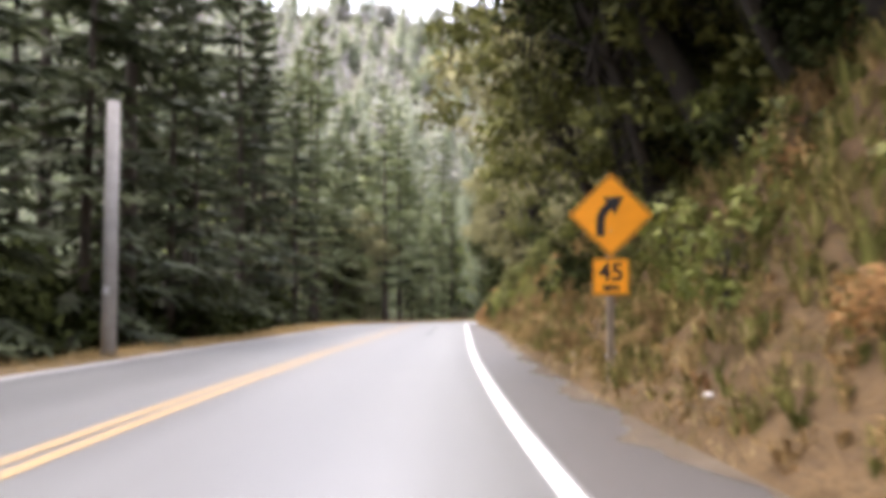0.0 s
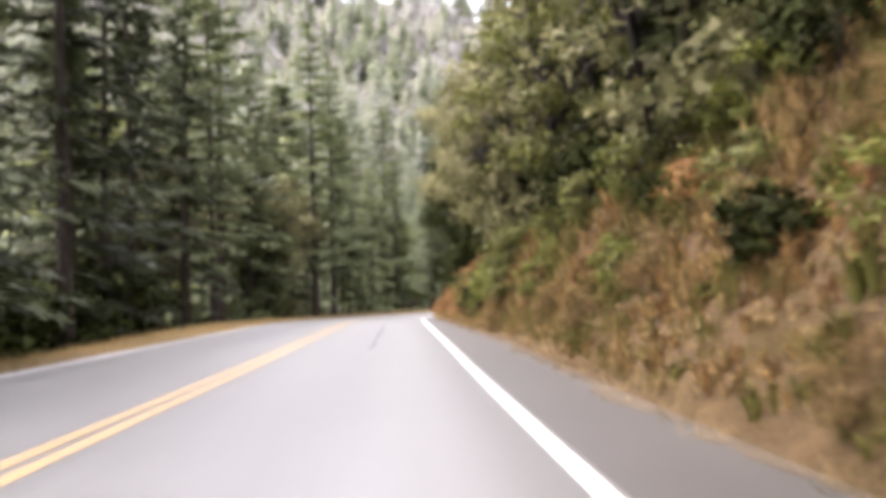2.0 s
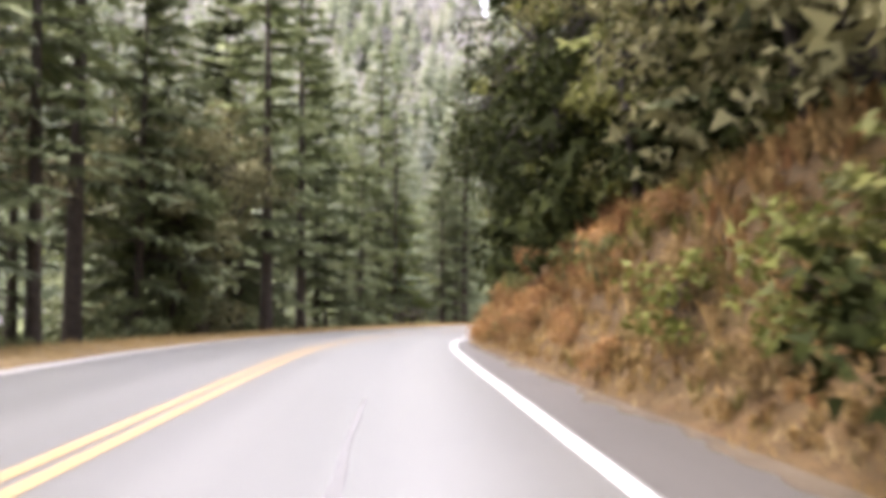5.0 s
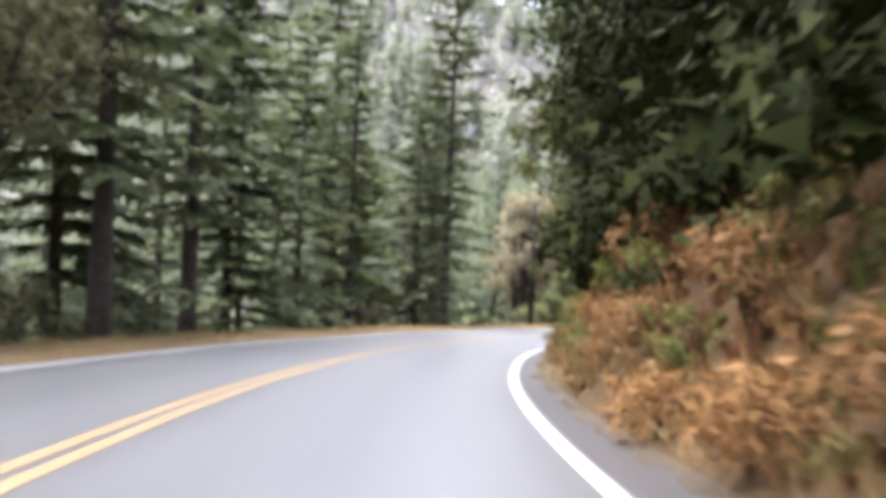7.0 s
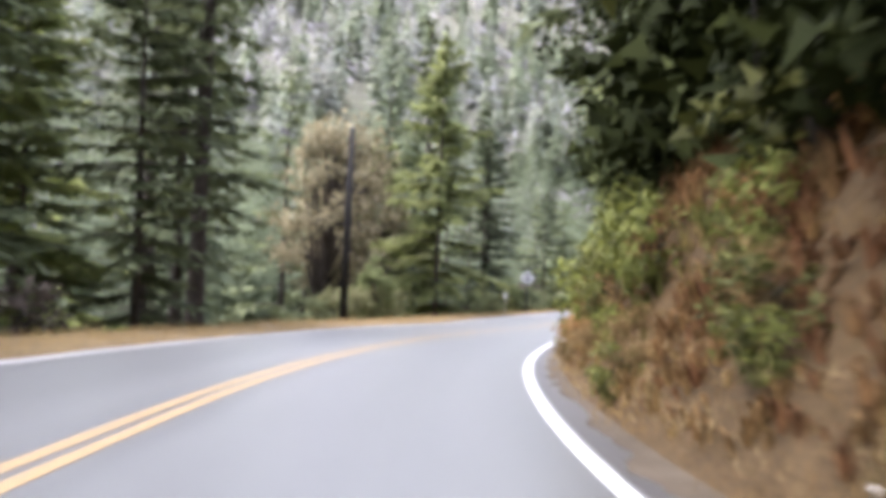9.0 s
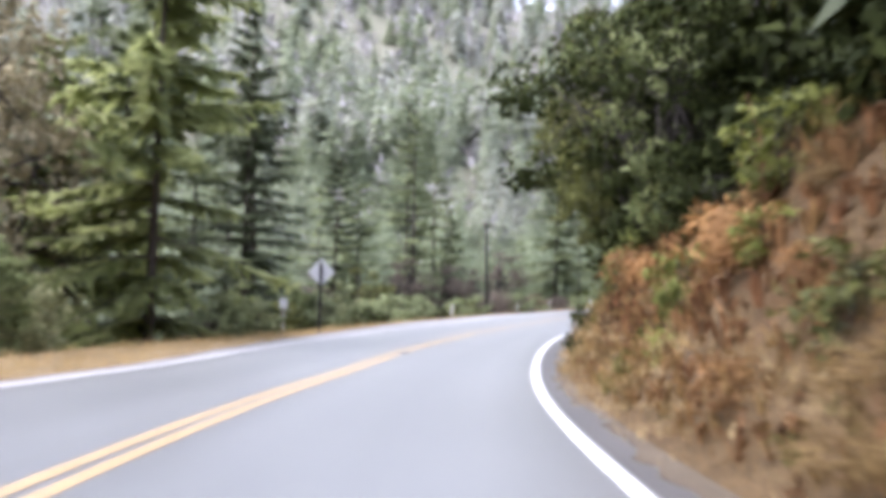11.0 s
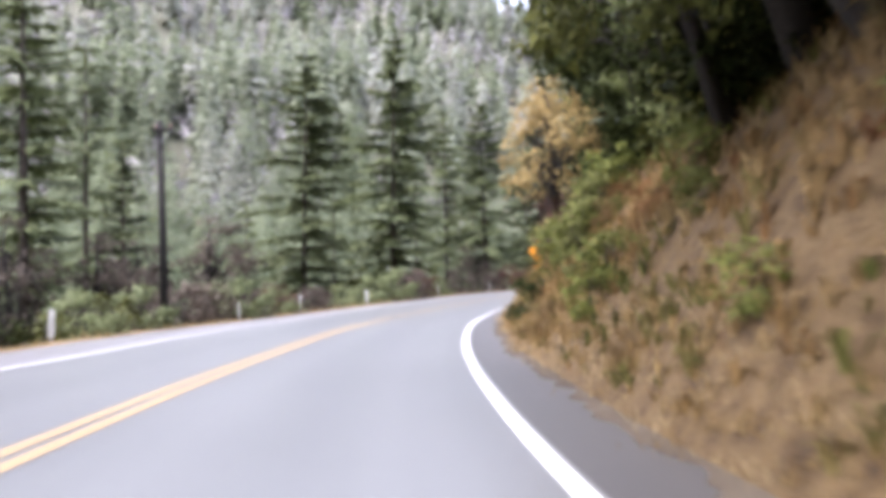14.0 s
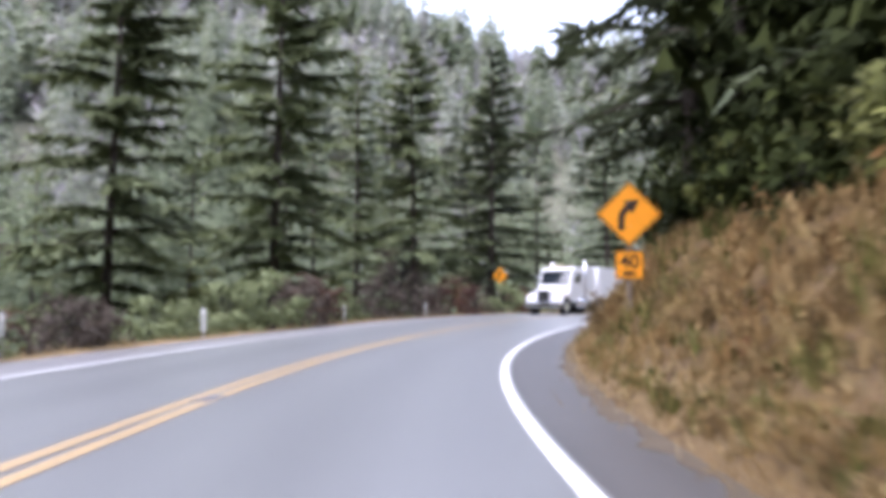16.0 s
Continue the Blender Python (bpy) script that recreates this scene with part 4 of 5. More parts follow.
for s, o, k in ((186.5, 4.6, 2), (190.0, 5.0, 0), (194.0, 4.4, 2), (198.0, 4.0, 3)):
    put(oaks[k], s, crest(s) + o, 0.9)
for s, o, size in ((186.0, 6.6, 0.68),):
    put(maple, s, o, size, tilt=10)

# boughs reaching over the road, and tall trees where the bank bends out of sight
hanging_fir = plant("fir_tree", *conifer_mesh(9, 18.0, 24, 64, 0.3, 0.17, 0.34, 0.45), BARK, FIR_PALE, "dark green fir with long boughs reaching over the road", "tree")
for s, o, size in ((92.5, 6.4, 0.8), (103.0, 6.6, 0.95), (110.5, 6.4, 0.95), (150.0, 7.6, 0.8)):
    put(hanging_fir, s, o, size)
for s, o, size in ((57.0, 0.8, 0.9), (64.0, 0.7, 0.9)):
    put(oaks[2], s, crest(s) + o, size, stretch=1.15)
for s in np.concatenate([np.arange(10, 24, 2.4), np.arange(152, 177, 2.3)]):
    if s > 100:
        put(shrubs[rng.choice((1, 2, 2))], s, crest(s) - 1.2, 1.7, 0.2)
    down = 1.8 if 160 < s < 174 else 0.2
    put(rng.choice((oaks[0], oaks[3], oaks[2]) if s < 16 else (oaks[4], oaks[2]) if s < 100 else (oaks[2], oaks[2], oaks[3], oaks[2])), s, crest(s) - down, rng.uniform(0.9, 1.15), tilt=rng.uniform(15, 26) + 4 * (down > 1))
# near-black oaks added as the shade under the trees on the falling side
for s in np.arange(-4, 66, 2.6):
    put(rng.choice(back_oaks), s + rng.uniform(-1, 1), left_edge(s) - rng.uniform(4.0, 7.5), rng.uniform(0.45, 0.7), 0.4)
for s in np.arange(6, 60, 1.8):
    put(rng.choice((shrubs[1], shrubs[1], weeds, weeds) if s < 30 else (weeds, weeds, shrubs[0])), s, LANE + prof(s, TOE) + (crest(s) - LANE - prof(s, TOE)) * rng.uniform(0.2, 0.8), rng.uniform(0.45, 0.9))
for s in np.arange(4, 36, 1.6):
    put(rng.choice((shrubs[2], shrubs[1], shrubs[1], shrubs[0])), s, LANE + prof(s, TOE) + (crest(s) - LANE - prof(s, TOE)) * rng.uniform(0.8, 1.1), rng.uniform(0.7, 1.05))

def thicket(name, spots, mat, label, seed):
    """Leafy undergrowth that nobody could count, in one mesh. spots: station, offset, size."""
    shapes = []
    for k in range(3):
        leaf = broadleaf_mesh(seed + k, 1.5, 0.85, 16, 15, 0.17, 3, 0.0, 0.36)[1]
        shapes.append((np.array([tuple(v) for v in leaf[0]]), np.array(leaf[1]), np.array(leaf[2])))
    vs, fs, gs, base, r = [], [], [], 0, random.Random(seed)
    for k, (s, o, size) in enumerate(spots):
        v, f, g = shapes[k % 3]
        a = r.uniform(0, 6.28)
        m = np.array([[math.cos(a), -math.sin(a), 0], [math.sin(a), math.cos(a), 0], [0, 0, 1]])
        vs.append(v @ m.T * size + np.array(place(s, o, side_height(s, o) - 0.25)))
        gs.append(g @ m.T)
        fs.append(f + base)
        base += len(v)
    return tagged(new(name, fast_mesh(name, np.concatenate(vs), np.concatenate(fs), mat, np.concatenate(gs), 0.82)), label, "", "", "stuff")


# near-black leaf masses stand in for shade below the firs and oaks
under_firs, under_oaks, crest_mass = [], [], []
for s in np.arange(-2, 64, 1.3):
    under_firs.append((s + rng.uniform(-0.5, 0.5), left_edge(s) - rng.uniform(2.2, 4.4), rng.uniform(1.7, 2.6)))
    under_firs.append((s + rng.uniform(-0.5, 0.5), left_edge(s) - rng.uniform(5.0, 8.0), rng.uniform(2.8, 3.8)))
for s in np.concatenate([np.arange(8, 64, 1.3), np.arange(64, 140, 1.3), np.arange(146, 212, 1.1)]):
    under_oaks.append((s + rng.uniform(-0.5, 0.5), crest(s) + rng.uniform(0.8, 2.0), rng.uniform(1.0, 1.8)))
    under_oaks.append((s + rng.uniform(-0.5, 0.5), crest(s) + rng.uniform(2.0, 3.6), rng.uniform(2.0, 3.2)))
for s in np.arange(29, 66, 1.5):
    spot = (s + rng.uniform(-0.6, 0.6), crest(s) + rng.uniform(0.3, 1.3), rng.uniform(1.1, 1.9))
    (under_oaks if 37 < s < 47 else crest_mass).append(spot)
# more near-black leaves where the woods above the bank fall into shade
shade = random.Random(77)
for s in np.arange(104, 126, 0.9):
    under_oaks.append((s, crest(s) + shade.uniform(0.5, 1.3), shade.uniform(1.6, 2.6)))
for s in np.concatenate([np.arange(66, 78, 1.3), np.arange(78, 92, 0.7), np.arange(92, 104, 1.3), np.arange(144, 178, 0.9)]):
    down = 1.9 if 160 < s < 174 else 0.4
    under_oaks.append((s, crest(s) - down + shade.uniform(0.0, 0.7), shade.uniform(1.1, 1.7)))
thicket("understory_below_firs", under_firs, OAK, "near-black undergrowth standing in for the shade below the firs", 400)
thicket("understory_below_oaks", under_oaks, OAK, "near-black undergrowth standing in for the shade between the trunks above the bank", 410)
thicket("crest_scrub", crest_mass, KHAKI, "grey olive scrub hanging at the top of the bank", 420)
# further near-black oaks added to close bright gaps behind the firs
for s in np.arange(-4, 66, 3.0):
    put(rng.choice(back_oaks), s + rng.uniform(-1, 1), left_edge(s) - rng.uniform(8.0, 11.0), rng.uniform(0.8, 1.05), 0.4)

# brown and olive brush along the crest by the last sign
for s in np.arange(183, 203, 0.9):
    put(rng.choice((bracken, brush[0], shrubs[1], bracken, shrubs[0])), s, crest(s) + rng.uniform(0.0, 1.5), rng.uniform(0.7, 1.05))
# tufts, dead fern and small growth on the dry banks
for s in np.arange(60, 212, 1.9):
    d = (crest(s) - LANE - prof(s, TOE)) * rng.uniform(0.1, 0.95)
    put(rng.choice((weeds, weeds, bracken)), s, LANE + prof(s, TOE) + d, rng.uniform(0.25, 0.6))

for s in np.arange(70, 134, 2.2):
    d = (crest(s) - LANE - prof(s, TOE)) * rng.uniform(0.08, 0.7)
    put(shrubs[rng.choice((0, 0, 1))], s, LANE + prof(s, TOE) + d, rng.uniform(0.28, 0.55))
for s in np.arange(10.5, 34, 2.0):
    d = (crest(s) - LANE - prof(s, TOE)) * rng.uniform(0.35, 0.95)
    put(shrubs[rng.choice((0, 1, 1, 2, 2))], s, LANE + prof(s, TOE) + d, rng.uniform(0.55, 0.9))

# far woods on the mountain sides
def far_tree(seed, tiers, around, fine=False):
    """A far conifer: tiers of slim drooping sprays round the stem."""
    r = random.Random(seed)
    st = ([], [], [])
    for k in range(tiers):
        u = (k + r.uniform(-0.3, 0.3)) / tiers
        for j in range(around if u < 0.75 else around - 3):
            a = 2 * math.pi * (j + r.random()) / around
            out = Vector((math.cos(a), math.sin(a), 0))
            rad = (0.19 * (1 - max(u, 0)) ** 0.8 + 0.015) * r.uniform(0.6, 1.25)
            p = Vector((0, 0, 0.14 + 0.86 * u + r.uniform(0, 0.03))) + out * (rad * 0.15)
            side = (out.cross(Vector((0, 0, 1))) + Vector((0, 0, r.uniform(-0.4, 0.4)))).normalized()
            along = (out + Vector((0, 0, r.uniform(-1.0, -0.2)))).normalized()
            if fine:
                p += along * (rad * r.uniform(0.0, 0.75))
                rad *= 0.4
            needle_spray(st, p, along, side, rad * 1.25, r.uniform(0.5, 0.85), (out * 0.8 + Vector((0, 0, 0.6))).normalized())
    return np.array([tuple(v) for v in st[0]]), np.array(st[1]), np.array(st[2])


def far_bare_tree(seed):
    """A leafless crown of upright twigs."""
    r = random.Random(seed)
    st = ([], [], [])
    needle_spray(st, Vector((0, 0, 0)), Vector((0, 0, 1)), Vector((1, 0, 0)), 0.7, 0.05, Vector((0, 0, 1)))
    for k in range(26):
        d = rand_dir(r)
        d.z = abs(d.z) * 0.9 + 0.25
        p = Vector((d.x * 0.07, d.y * 0.07, 0.28 + 0.45 * r.random()))
        needle_spray(st, p, d.normalized(), rand_dir(r), r.uniform(0.16, 0.34), r.uniform(0.12, 0.28), d.normalized())
    return np.array([tuple(v) for v in st[0]]), np.array(st[1]), np.array(st[2])


def scatter_far(name, templates, spots, mat, label, shift=0.0):
    vs, fs, gs, base, tones, r = [], [], [], 0, [], np.random.RandomState(len(spots))
    for k, (x, y, z, h, wdt, a) in enumerate(spots):
        tv, tf, tg = templates[k % len(templates)]
        c, s = math.cos(a), math.sin(a)
        v = np.stack([(tv[:, 0] * c - tv[:, 1] * s) * h * wdt + x, (tv[:, 0] * s + tv[:, 1] * c) * h * wdt + y, tv[:, 2] * h + z], 1)
        vs.append(v)
        fs.append(tf + base)
        gs.append(np.stack([tg[:, 0] * c - tg[:, 1] * s, tg[:, 0] * s + tg[:, 1] * c, tg[:, 2]], 1))
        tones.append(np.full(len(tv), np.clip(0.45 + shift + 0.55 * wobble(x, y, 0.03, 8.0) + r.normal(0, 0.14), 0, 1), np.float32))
        base += len(tv)
    me = fast_mesh(name, np.concatenate(vs), np.concatenate(fs), mat, np.concatenate(gs), 0.92)
    me.attributes.new("tone", "FLOAT", "POINT").data.foreach_set("value", np.concatenate(tones))
    return tagged(new(name, me), label, "", "", "stuff")


count = 13000
fr = np.random.RandomState(5)
fx = np.concatenate([cx + fr.uniform(-330, 520, count), cx + fr.uniform(-130, 190, 5000)])
fy = np.concatenate([cy + fr.uniform(-120, 520, count), cy + fr.uniform(-60, 220, 5000)])
fz, fd, fright = hill_height(fx, fy)
rip = np.array([wobble(x, y, 0.012, 2.0) * 14 + wobble(x, y, 0.04, 4.0) * 4 for x, y in zip(fx, fy)])
fz = fz + rip * np.clip((fd - 45) / 60, 0, 1)
spots, near_spots, edge_spots, bare = [], [], [], []
for x, y, z, d, rt in zip(fx, fy, fz, fd, fright):
    if d < 29 or (rt and d > 75) or d > 380 or y < (-30 if d < 58 else 60) or (x > 100 and y < 140) or x < -190 or (x < -90 and y < 170):
        continue
    if fr.rand() < np.interp(d, [40, 120, 240], [0.04, 0.22, 0.6]):
        bare.append((x, y, z - 0.8, fr.uniform(8, 15), fr.uniform(0.9, 1.4), fr.uniform(0, 6.28)))
    elif d < 120:
        (edge_spots if d < 58 else near_spots).append((x, y, z - 0.8, fr.uniform(8, 24), fr.uniform(0.8, 1.45), fr.uniform(0, 6.28)))
    else:
        spots.append((x, y, z - 0.8, fr.uniform(9, 26), fr.uniform(0.8, 1.3), fr.uniform(0, 6.28)))
far_shapes = [far_tree(k, 9, 8) for k in range(5)]
# the last value pales the needles with distance, as haze would
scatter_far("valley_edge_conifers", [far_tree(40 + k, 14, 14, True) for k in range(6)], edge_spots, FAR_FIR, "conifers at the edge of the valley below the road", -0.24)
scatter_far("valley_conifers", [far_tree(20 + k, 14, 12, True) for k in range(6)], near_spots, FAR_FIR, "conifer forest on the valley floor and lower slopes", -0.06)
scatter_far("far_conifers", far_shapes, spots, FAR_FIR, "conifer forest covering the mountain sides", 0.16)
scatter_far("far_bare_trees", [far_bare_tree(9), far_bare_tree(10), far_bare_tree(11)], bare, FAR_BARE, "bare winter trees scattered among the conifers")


# ---------------------------------------------------------------- grass
def grass(name, rows, mat, label):
    """rows: station, offset, blade length, count. All blades in one mesh."""
    r = np.random.RandomState(len(rows))
    vs, fs, base = [], [], 0
    for s, o, ln, n in rows:
        n = int(n * 1.7)
        x, y, z = place(s, o, side_height(s, o) - 0.03)
        a, b = r.uniform(0, 6.28, n), r.uniform(0, 6.28, n)
        tip = r.uniform(0.1, 0.75, n) * ln
        hgt = ln * r.uniform(0.45, 1.05, n)
        wd = r.uniform(0.003, 0.006, n) + 0.006 * ln
        bx, by = x + r.normal(0, 0.17, n), y + r.normal(0, 0.17, n)
        p0 = np.stack([bx - np.sin(b) * wd, by + np.cos(b) * wd, np.full(n, z)], 1)
        p1 = np.stack([bx + np.sin(b) * wd, by - np.cos(b) * wd, np.full(n, z)], 1)
        p2 = np.stack([bx + np.cos(a) * tip, by + np.sin(a) * tip, z + hgt], 1)
        vs.append(np.stack([p0, p1, p2], 1).reshape(-1, 3))
        fs.append(base + 3 * np.arange(n)[:, None] + np.array([[0, 1, 2]]))
        base += 3 * n
    return tagged(new(name, fast_mesh(name, np.concatenate(vs), np.concatenate(fs), mat, np.tile((0.0, 0.0, 1.0), (base, 1)), 0.9)), label, "", "", "stuff")


def tussocks(name, rows, mat, label):
    """Fountain-shaped clumps of bent blades. rows: station, offset, length, blades, tone of the clump. All in one mesh."""
    r = np.random.RandomState(len(rows))
    vs, fs, gs, tones, base = [], [], [], [], 0
    for s, o, ln, n, tone in rows:
        x, y, z = place(s, o, side_height(s, o) - 0.04)
        a = r.uniform(0, 6.28, n)
        out = np.stack([np.cos(a), np.sin(a), np.zeros(n)], 1)
        side = np.stack([-np.sin(a), np.cos(a), np.zeros(n)], 1) * (r.uniform(0.010, 0.022, n) + 0.012 * ln)[:, None]
        root = np.array([x, y, z]) + out * (r.uniform(0.0, 0.16, n) * ln)[:, None]
        high = ln * r.uniform(0.5, 1.05, n)
        mid = root + out * (r.uniform(0.1, 0.35, n) * ln)[:, None]
        mid[:, 2] += high * 0.72
        tip = mid + out * (r.uniform(0.1, 0.5, n) * ln)[:, None]
        tip[:, 2] += high * r.uniform(-0.35, 0.4, n)
        vs.append(np.stack([root - side, root + side, mid - side * 0.8, mid + side * 0.8, tip], 1).reshape(-1, 3))
        fs.append((base + 5 * np.arange(n)[:, None, None] + np.array([[[0, 1, 3], [0, 3, 2], [2, 3, 4]]])).reshape(-1, 3))
        gs.append(np.repeat(out * 0.65 + np.array([0, 0, 0.75]), 5, 0))
        tones.append(np.full(5 * n, np.clip(tone, 0, 1), np.float32))
        base += 5 * n
    me = fast_mesh(name, np.concatenate(vs), np.concatenate(fs), mat, np.concatenate(gs), 0.6)
    me.attributes.new("tone", "FLOAT", "POINT").data.foreach_set("value", np.concatenate(tones))
    return tagged(new(name, me), label, "", "", "stuff")


gr = random.Random(77)
clumps = []
for s in np.arange(4, 222, 0.2):
    wide = crest(s) + 0.7 - LANE - prof(s, TOE)
    mean = prof(s, [(0, 0.58), (30, 0.58), (38, 0.62), (55, 0.58), (64, 0.34), (86, 0.3), (138, 0.34), (147, 0.62), (180, 0.66), (205, 0.7)])
    for k in range(14 if s < 34 else 10):
        q, u = s + gr.uniform(-0.1, 0.1), gr.random()
        o = LANE + prof(q, TOE) + 0.1 + wide * u
        if wobble(q, o, 0.8, 41.0) + 0.5 * wobble(q, o, 2.0, 43.0) < (-0.42 if 60 < q < 140 else -0.75) and u > 0.12:
            continue
        tone = mean + 0.42 * wobble(q, o, 0.33, 51.0) + gr.gauss(0, 0.13)
        if wobble(q, o, 0.4, 61.0) > (-0.02 if q < 34 else 0.14 if q < 58 else 0.26):
            tone = gr.uniform(0.84, 1.0)
        elif u < 0.15:
            tone += 0.12
        clumps.append((q, o, gr.uniform(0.2, 0.52) * (0.75 if u < 0.15 else 1.0), 10, min(tone, 0.8) if tone < 0.85 else tone))
    for k in range(9 if s > 140 or s < 60 else 5):
        q, u = s + gr.uniform(-0.1, 0.1), gr.random()
        o = LANE + prof(q, TOE) + 0.05 + (wide + 0.6) * u
        tone = mean + 0.3 * wobble(q, o, 0.5, 71.0) + gr.gauss(0.04, 0.12)
        clumps.append((q, o, gr.uniform(0.12, 0.26), 7, min(tone, 0.8)))
tussocks("bank_tussocks", clumps, TUSSOCK, "shaggy clumps of dry tan and brown grass on the bank")
tan_rows, green_rows, verge_rows, straw_rows = [], [], [], []
for s in np.arange(6, 224, 0.16):
    wide = crest(s) + 0.8 - LANE - prof(s, TOE)
    for k in range(2):
        u = gr.random()
        o = LANE + prof(s, TOE) + 0.12 + wide * u
        thick = wobble(s, o, 0.45, 21.0)
        if thick + 0.6 * wobble(s, o, 1.1, 5.5) < (-0.6 if s < 58 else -0.2) and u > 0.1:
            continue
        row = (s + gr.uniform(-0.1, 0.1), o, gr.uniform(0.14, 0.32) * (1.15 if u < 0.3 else 0.9), 18)
        (green_rows if wobble(s, o, 0.3, 33.0) > (-0.3 if s < 58 else 0.28 if s < 125 else 0.45) else tan_rows).append(row)
    if 145 < s < 205:
        for k in range(3):
            tan_rows.append((s + gr.uniform(-0.1, 0.1), LANE + prof(s, TOE) + 0.15 + gr.uniform(0, 0.45) * wide, gr.uniform(0.14, 0.28), 15))
    (green_rows if s < 50 and gr.random() < 0.8 else tan_rows).append((s, LANE + prof(s, TOE) + 0.1 + gr.uniform(-0.1, 0.4), gr.uniform(0.1, 0.26), 16))
    if s > 118 or gr.random() < 0.6:
        straw_rows.append((s, LANE + prof(s, TOE) + gr.uniform(0.0, 0.7), gr.uniform(0.1, 0.22), 14))
for s in np.arange(6, 245, 0.2):
    for k in range(4 if s < 165 else 1):
        v = prof(s, VERGE)
        o = -LEFT - prof(s, LEFT_SHOULDER) - gr.uniform(0.05, v + 0.7)
        verge_rows.append((s, o, gr.uniform(0.12, 0.3), 10))
grass("dry_grass", tan_rows[::2], DRY_GRASS, "dry tan grass covering the cut bank")
grass("green_grass", green_rows, GREEN_GRASS, "patches of dull green grass on the bank")
grass("pale_straw", straw_rows, STRAW, "bleached straw along the foot of the bank")
grass("verge_grass", verge_rows, GOLD_GRASS, "short dry yellow grass on the verge")


# ---------------------------------------------------------------- signs


def facing(s, o, z=0.0, turned=0.0):
    """A pose beside the road; its -y side faces the traffic that comes along the road."""
    x, y, h = place(s, o, z)
    return pose(x, y, h, 0, 0, -math.degrees(heading(s)) + turned)


def outline(points, depth, y, bm=None):
    """A flat shape in the xz plane, front at -y, of that depth."""
    bm = bm or bmesh.new()
    front = [bm.verts.new((px, y - depth, pz)) for px, pz in points]
    back = [bm.verts.new((px, y, pz)) for px, pz in points]
    bm.faces.new(front)
    bm.faces.new(back[::-1])
    n = len(points)
    for i in range(n):
        bm.faces.new((front[(i + 1) % n], front[i], back[i], back[(i + 1) % n]))
    bmesh.ops.recalc_face_normals(bm, faces=bm.faces)
    return bm


def rounded(w, h, r, cz=0.0, spin=0.0, seg=5):
    pts = []
    for qx, qz, a0 in ((1, 1, 0), (-1, 1, 90), (-1, -1, 180), (1, -1, 270)):
        for k in range(seg + 1):
            a = radians(a0 + 90 * k / seg)
            pts.append((qx * (w / 2 - r) + r * math.cos(a), qz * (h / 2 - r) + r * math.sin(a)))
    c, s = math.cos(radians(spin)), math.sin(radians(spin))
    return [(x * c - z * s, x * s + z * c + cz) for x, z in pts]


def ring(w, h, r, wide, cz, spin, depth, y):
    bm = bmesh.new()
    a, c = rounded(w, h, r, cz, spin), rounded(w - 2 * wide, h - 2 * wide, max(0.005, r - wide), cz, spin)
    va = [bm.verts.new((px, y - depth, pz)) for px, pz in a]
    vc = [bm.verts.new((px, y - depth, pz)) for px, pz in c]
    n = len(a)
    for i in range(n):
        bm.faces.new((va[i], va[(i + 1) % n], vc[(i + 1) % n], vc[i]))
    return bm


def curve_arrow(cz, k=1.0):
    """Arrow that rises and bends to the right."""
    r, half, left, right = 0.26, 0.052, [], []
    path = [(-0.13, -0.27 + 0.04 * i, 90) for i in range(5)]
    for i in range(9):
        a = 180 - 55 * i / 8
        path.append((-0.13 + r + r * math.cos(radians(a)), -0.10 + r * math.sin(radians(a)), a - 90))
    for x, z, a in path:
        nx, nz = -math.sin(radians(a)), math.cos(radians(a))
        left.append((x + nx * half, z + nz * half))
        right.append((x - nx * half, z - nz * half))
    x, z, a = path[-1]
    d, nrm = (math.cos(radians(a)), math.sin(radians(a))), (-math.sin(radians(a)), math.cos(radians(a)))
    head = [(x + nrm[0] * 0.13, z + nrm[1] * 0.13), (x + d[0] * 0.22, z + d[1] * 0.22), (x - nrm[0] * 0.13, z - nrm[1] * 0.13)]
    return [(px * k, pz * k + cz) for px, pz in left + head + right[::-1]]


def letters(text, size, x, z, y):
    """Figures in the built-in font, as a thin mesh."""
    cu = bpy.data.curves.new("figures", "FONT")
    cu.body, cu.size, cu.extrude, cu.align_x, cu.align_y = text, size, 0.001, "CENTER", "CENTER"
    cu.offset = 0.006
    ob = bpy.data.objects.new("figures", cu)
    scene.collection.objects.link(ob)
    me = bpy.data.meshes.new_from_object(ob.evaluated_get(bpy.context.evaluated_depsgraph_get()))
    bpy.data.objects.remove(ob)
    me.transform(Matrix.Translation((x, y, z)) @ pose(0, 0, 0, 90))
    me.materials.clear()
    me.materials.append(SIGN_BLACK)
    return me


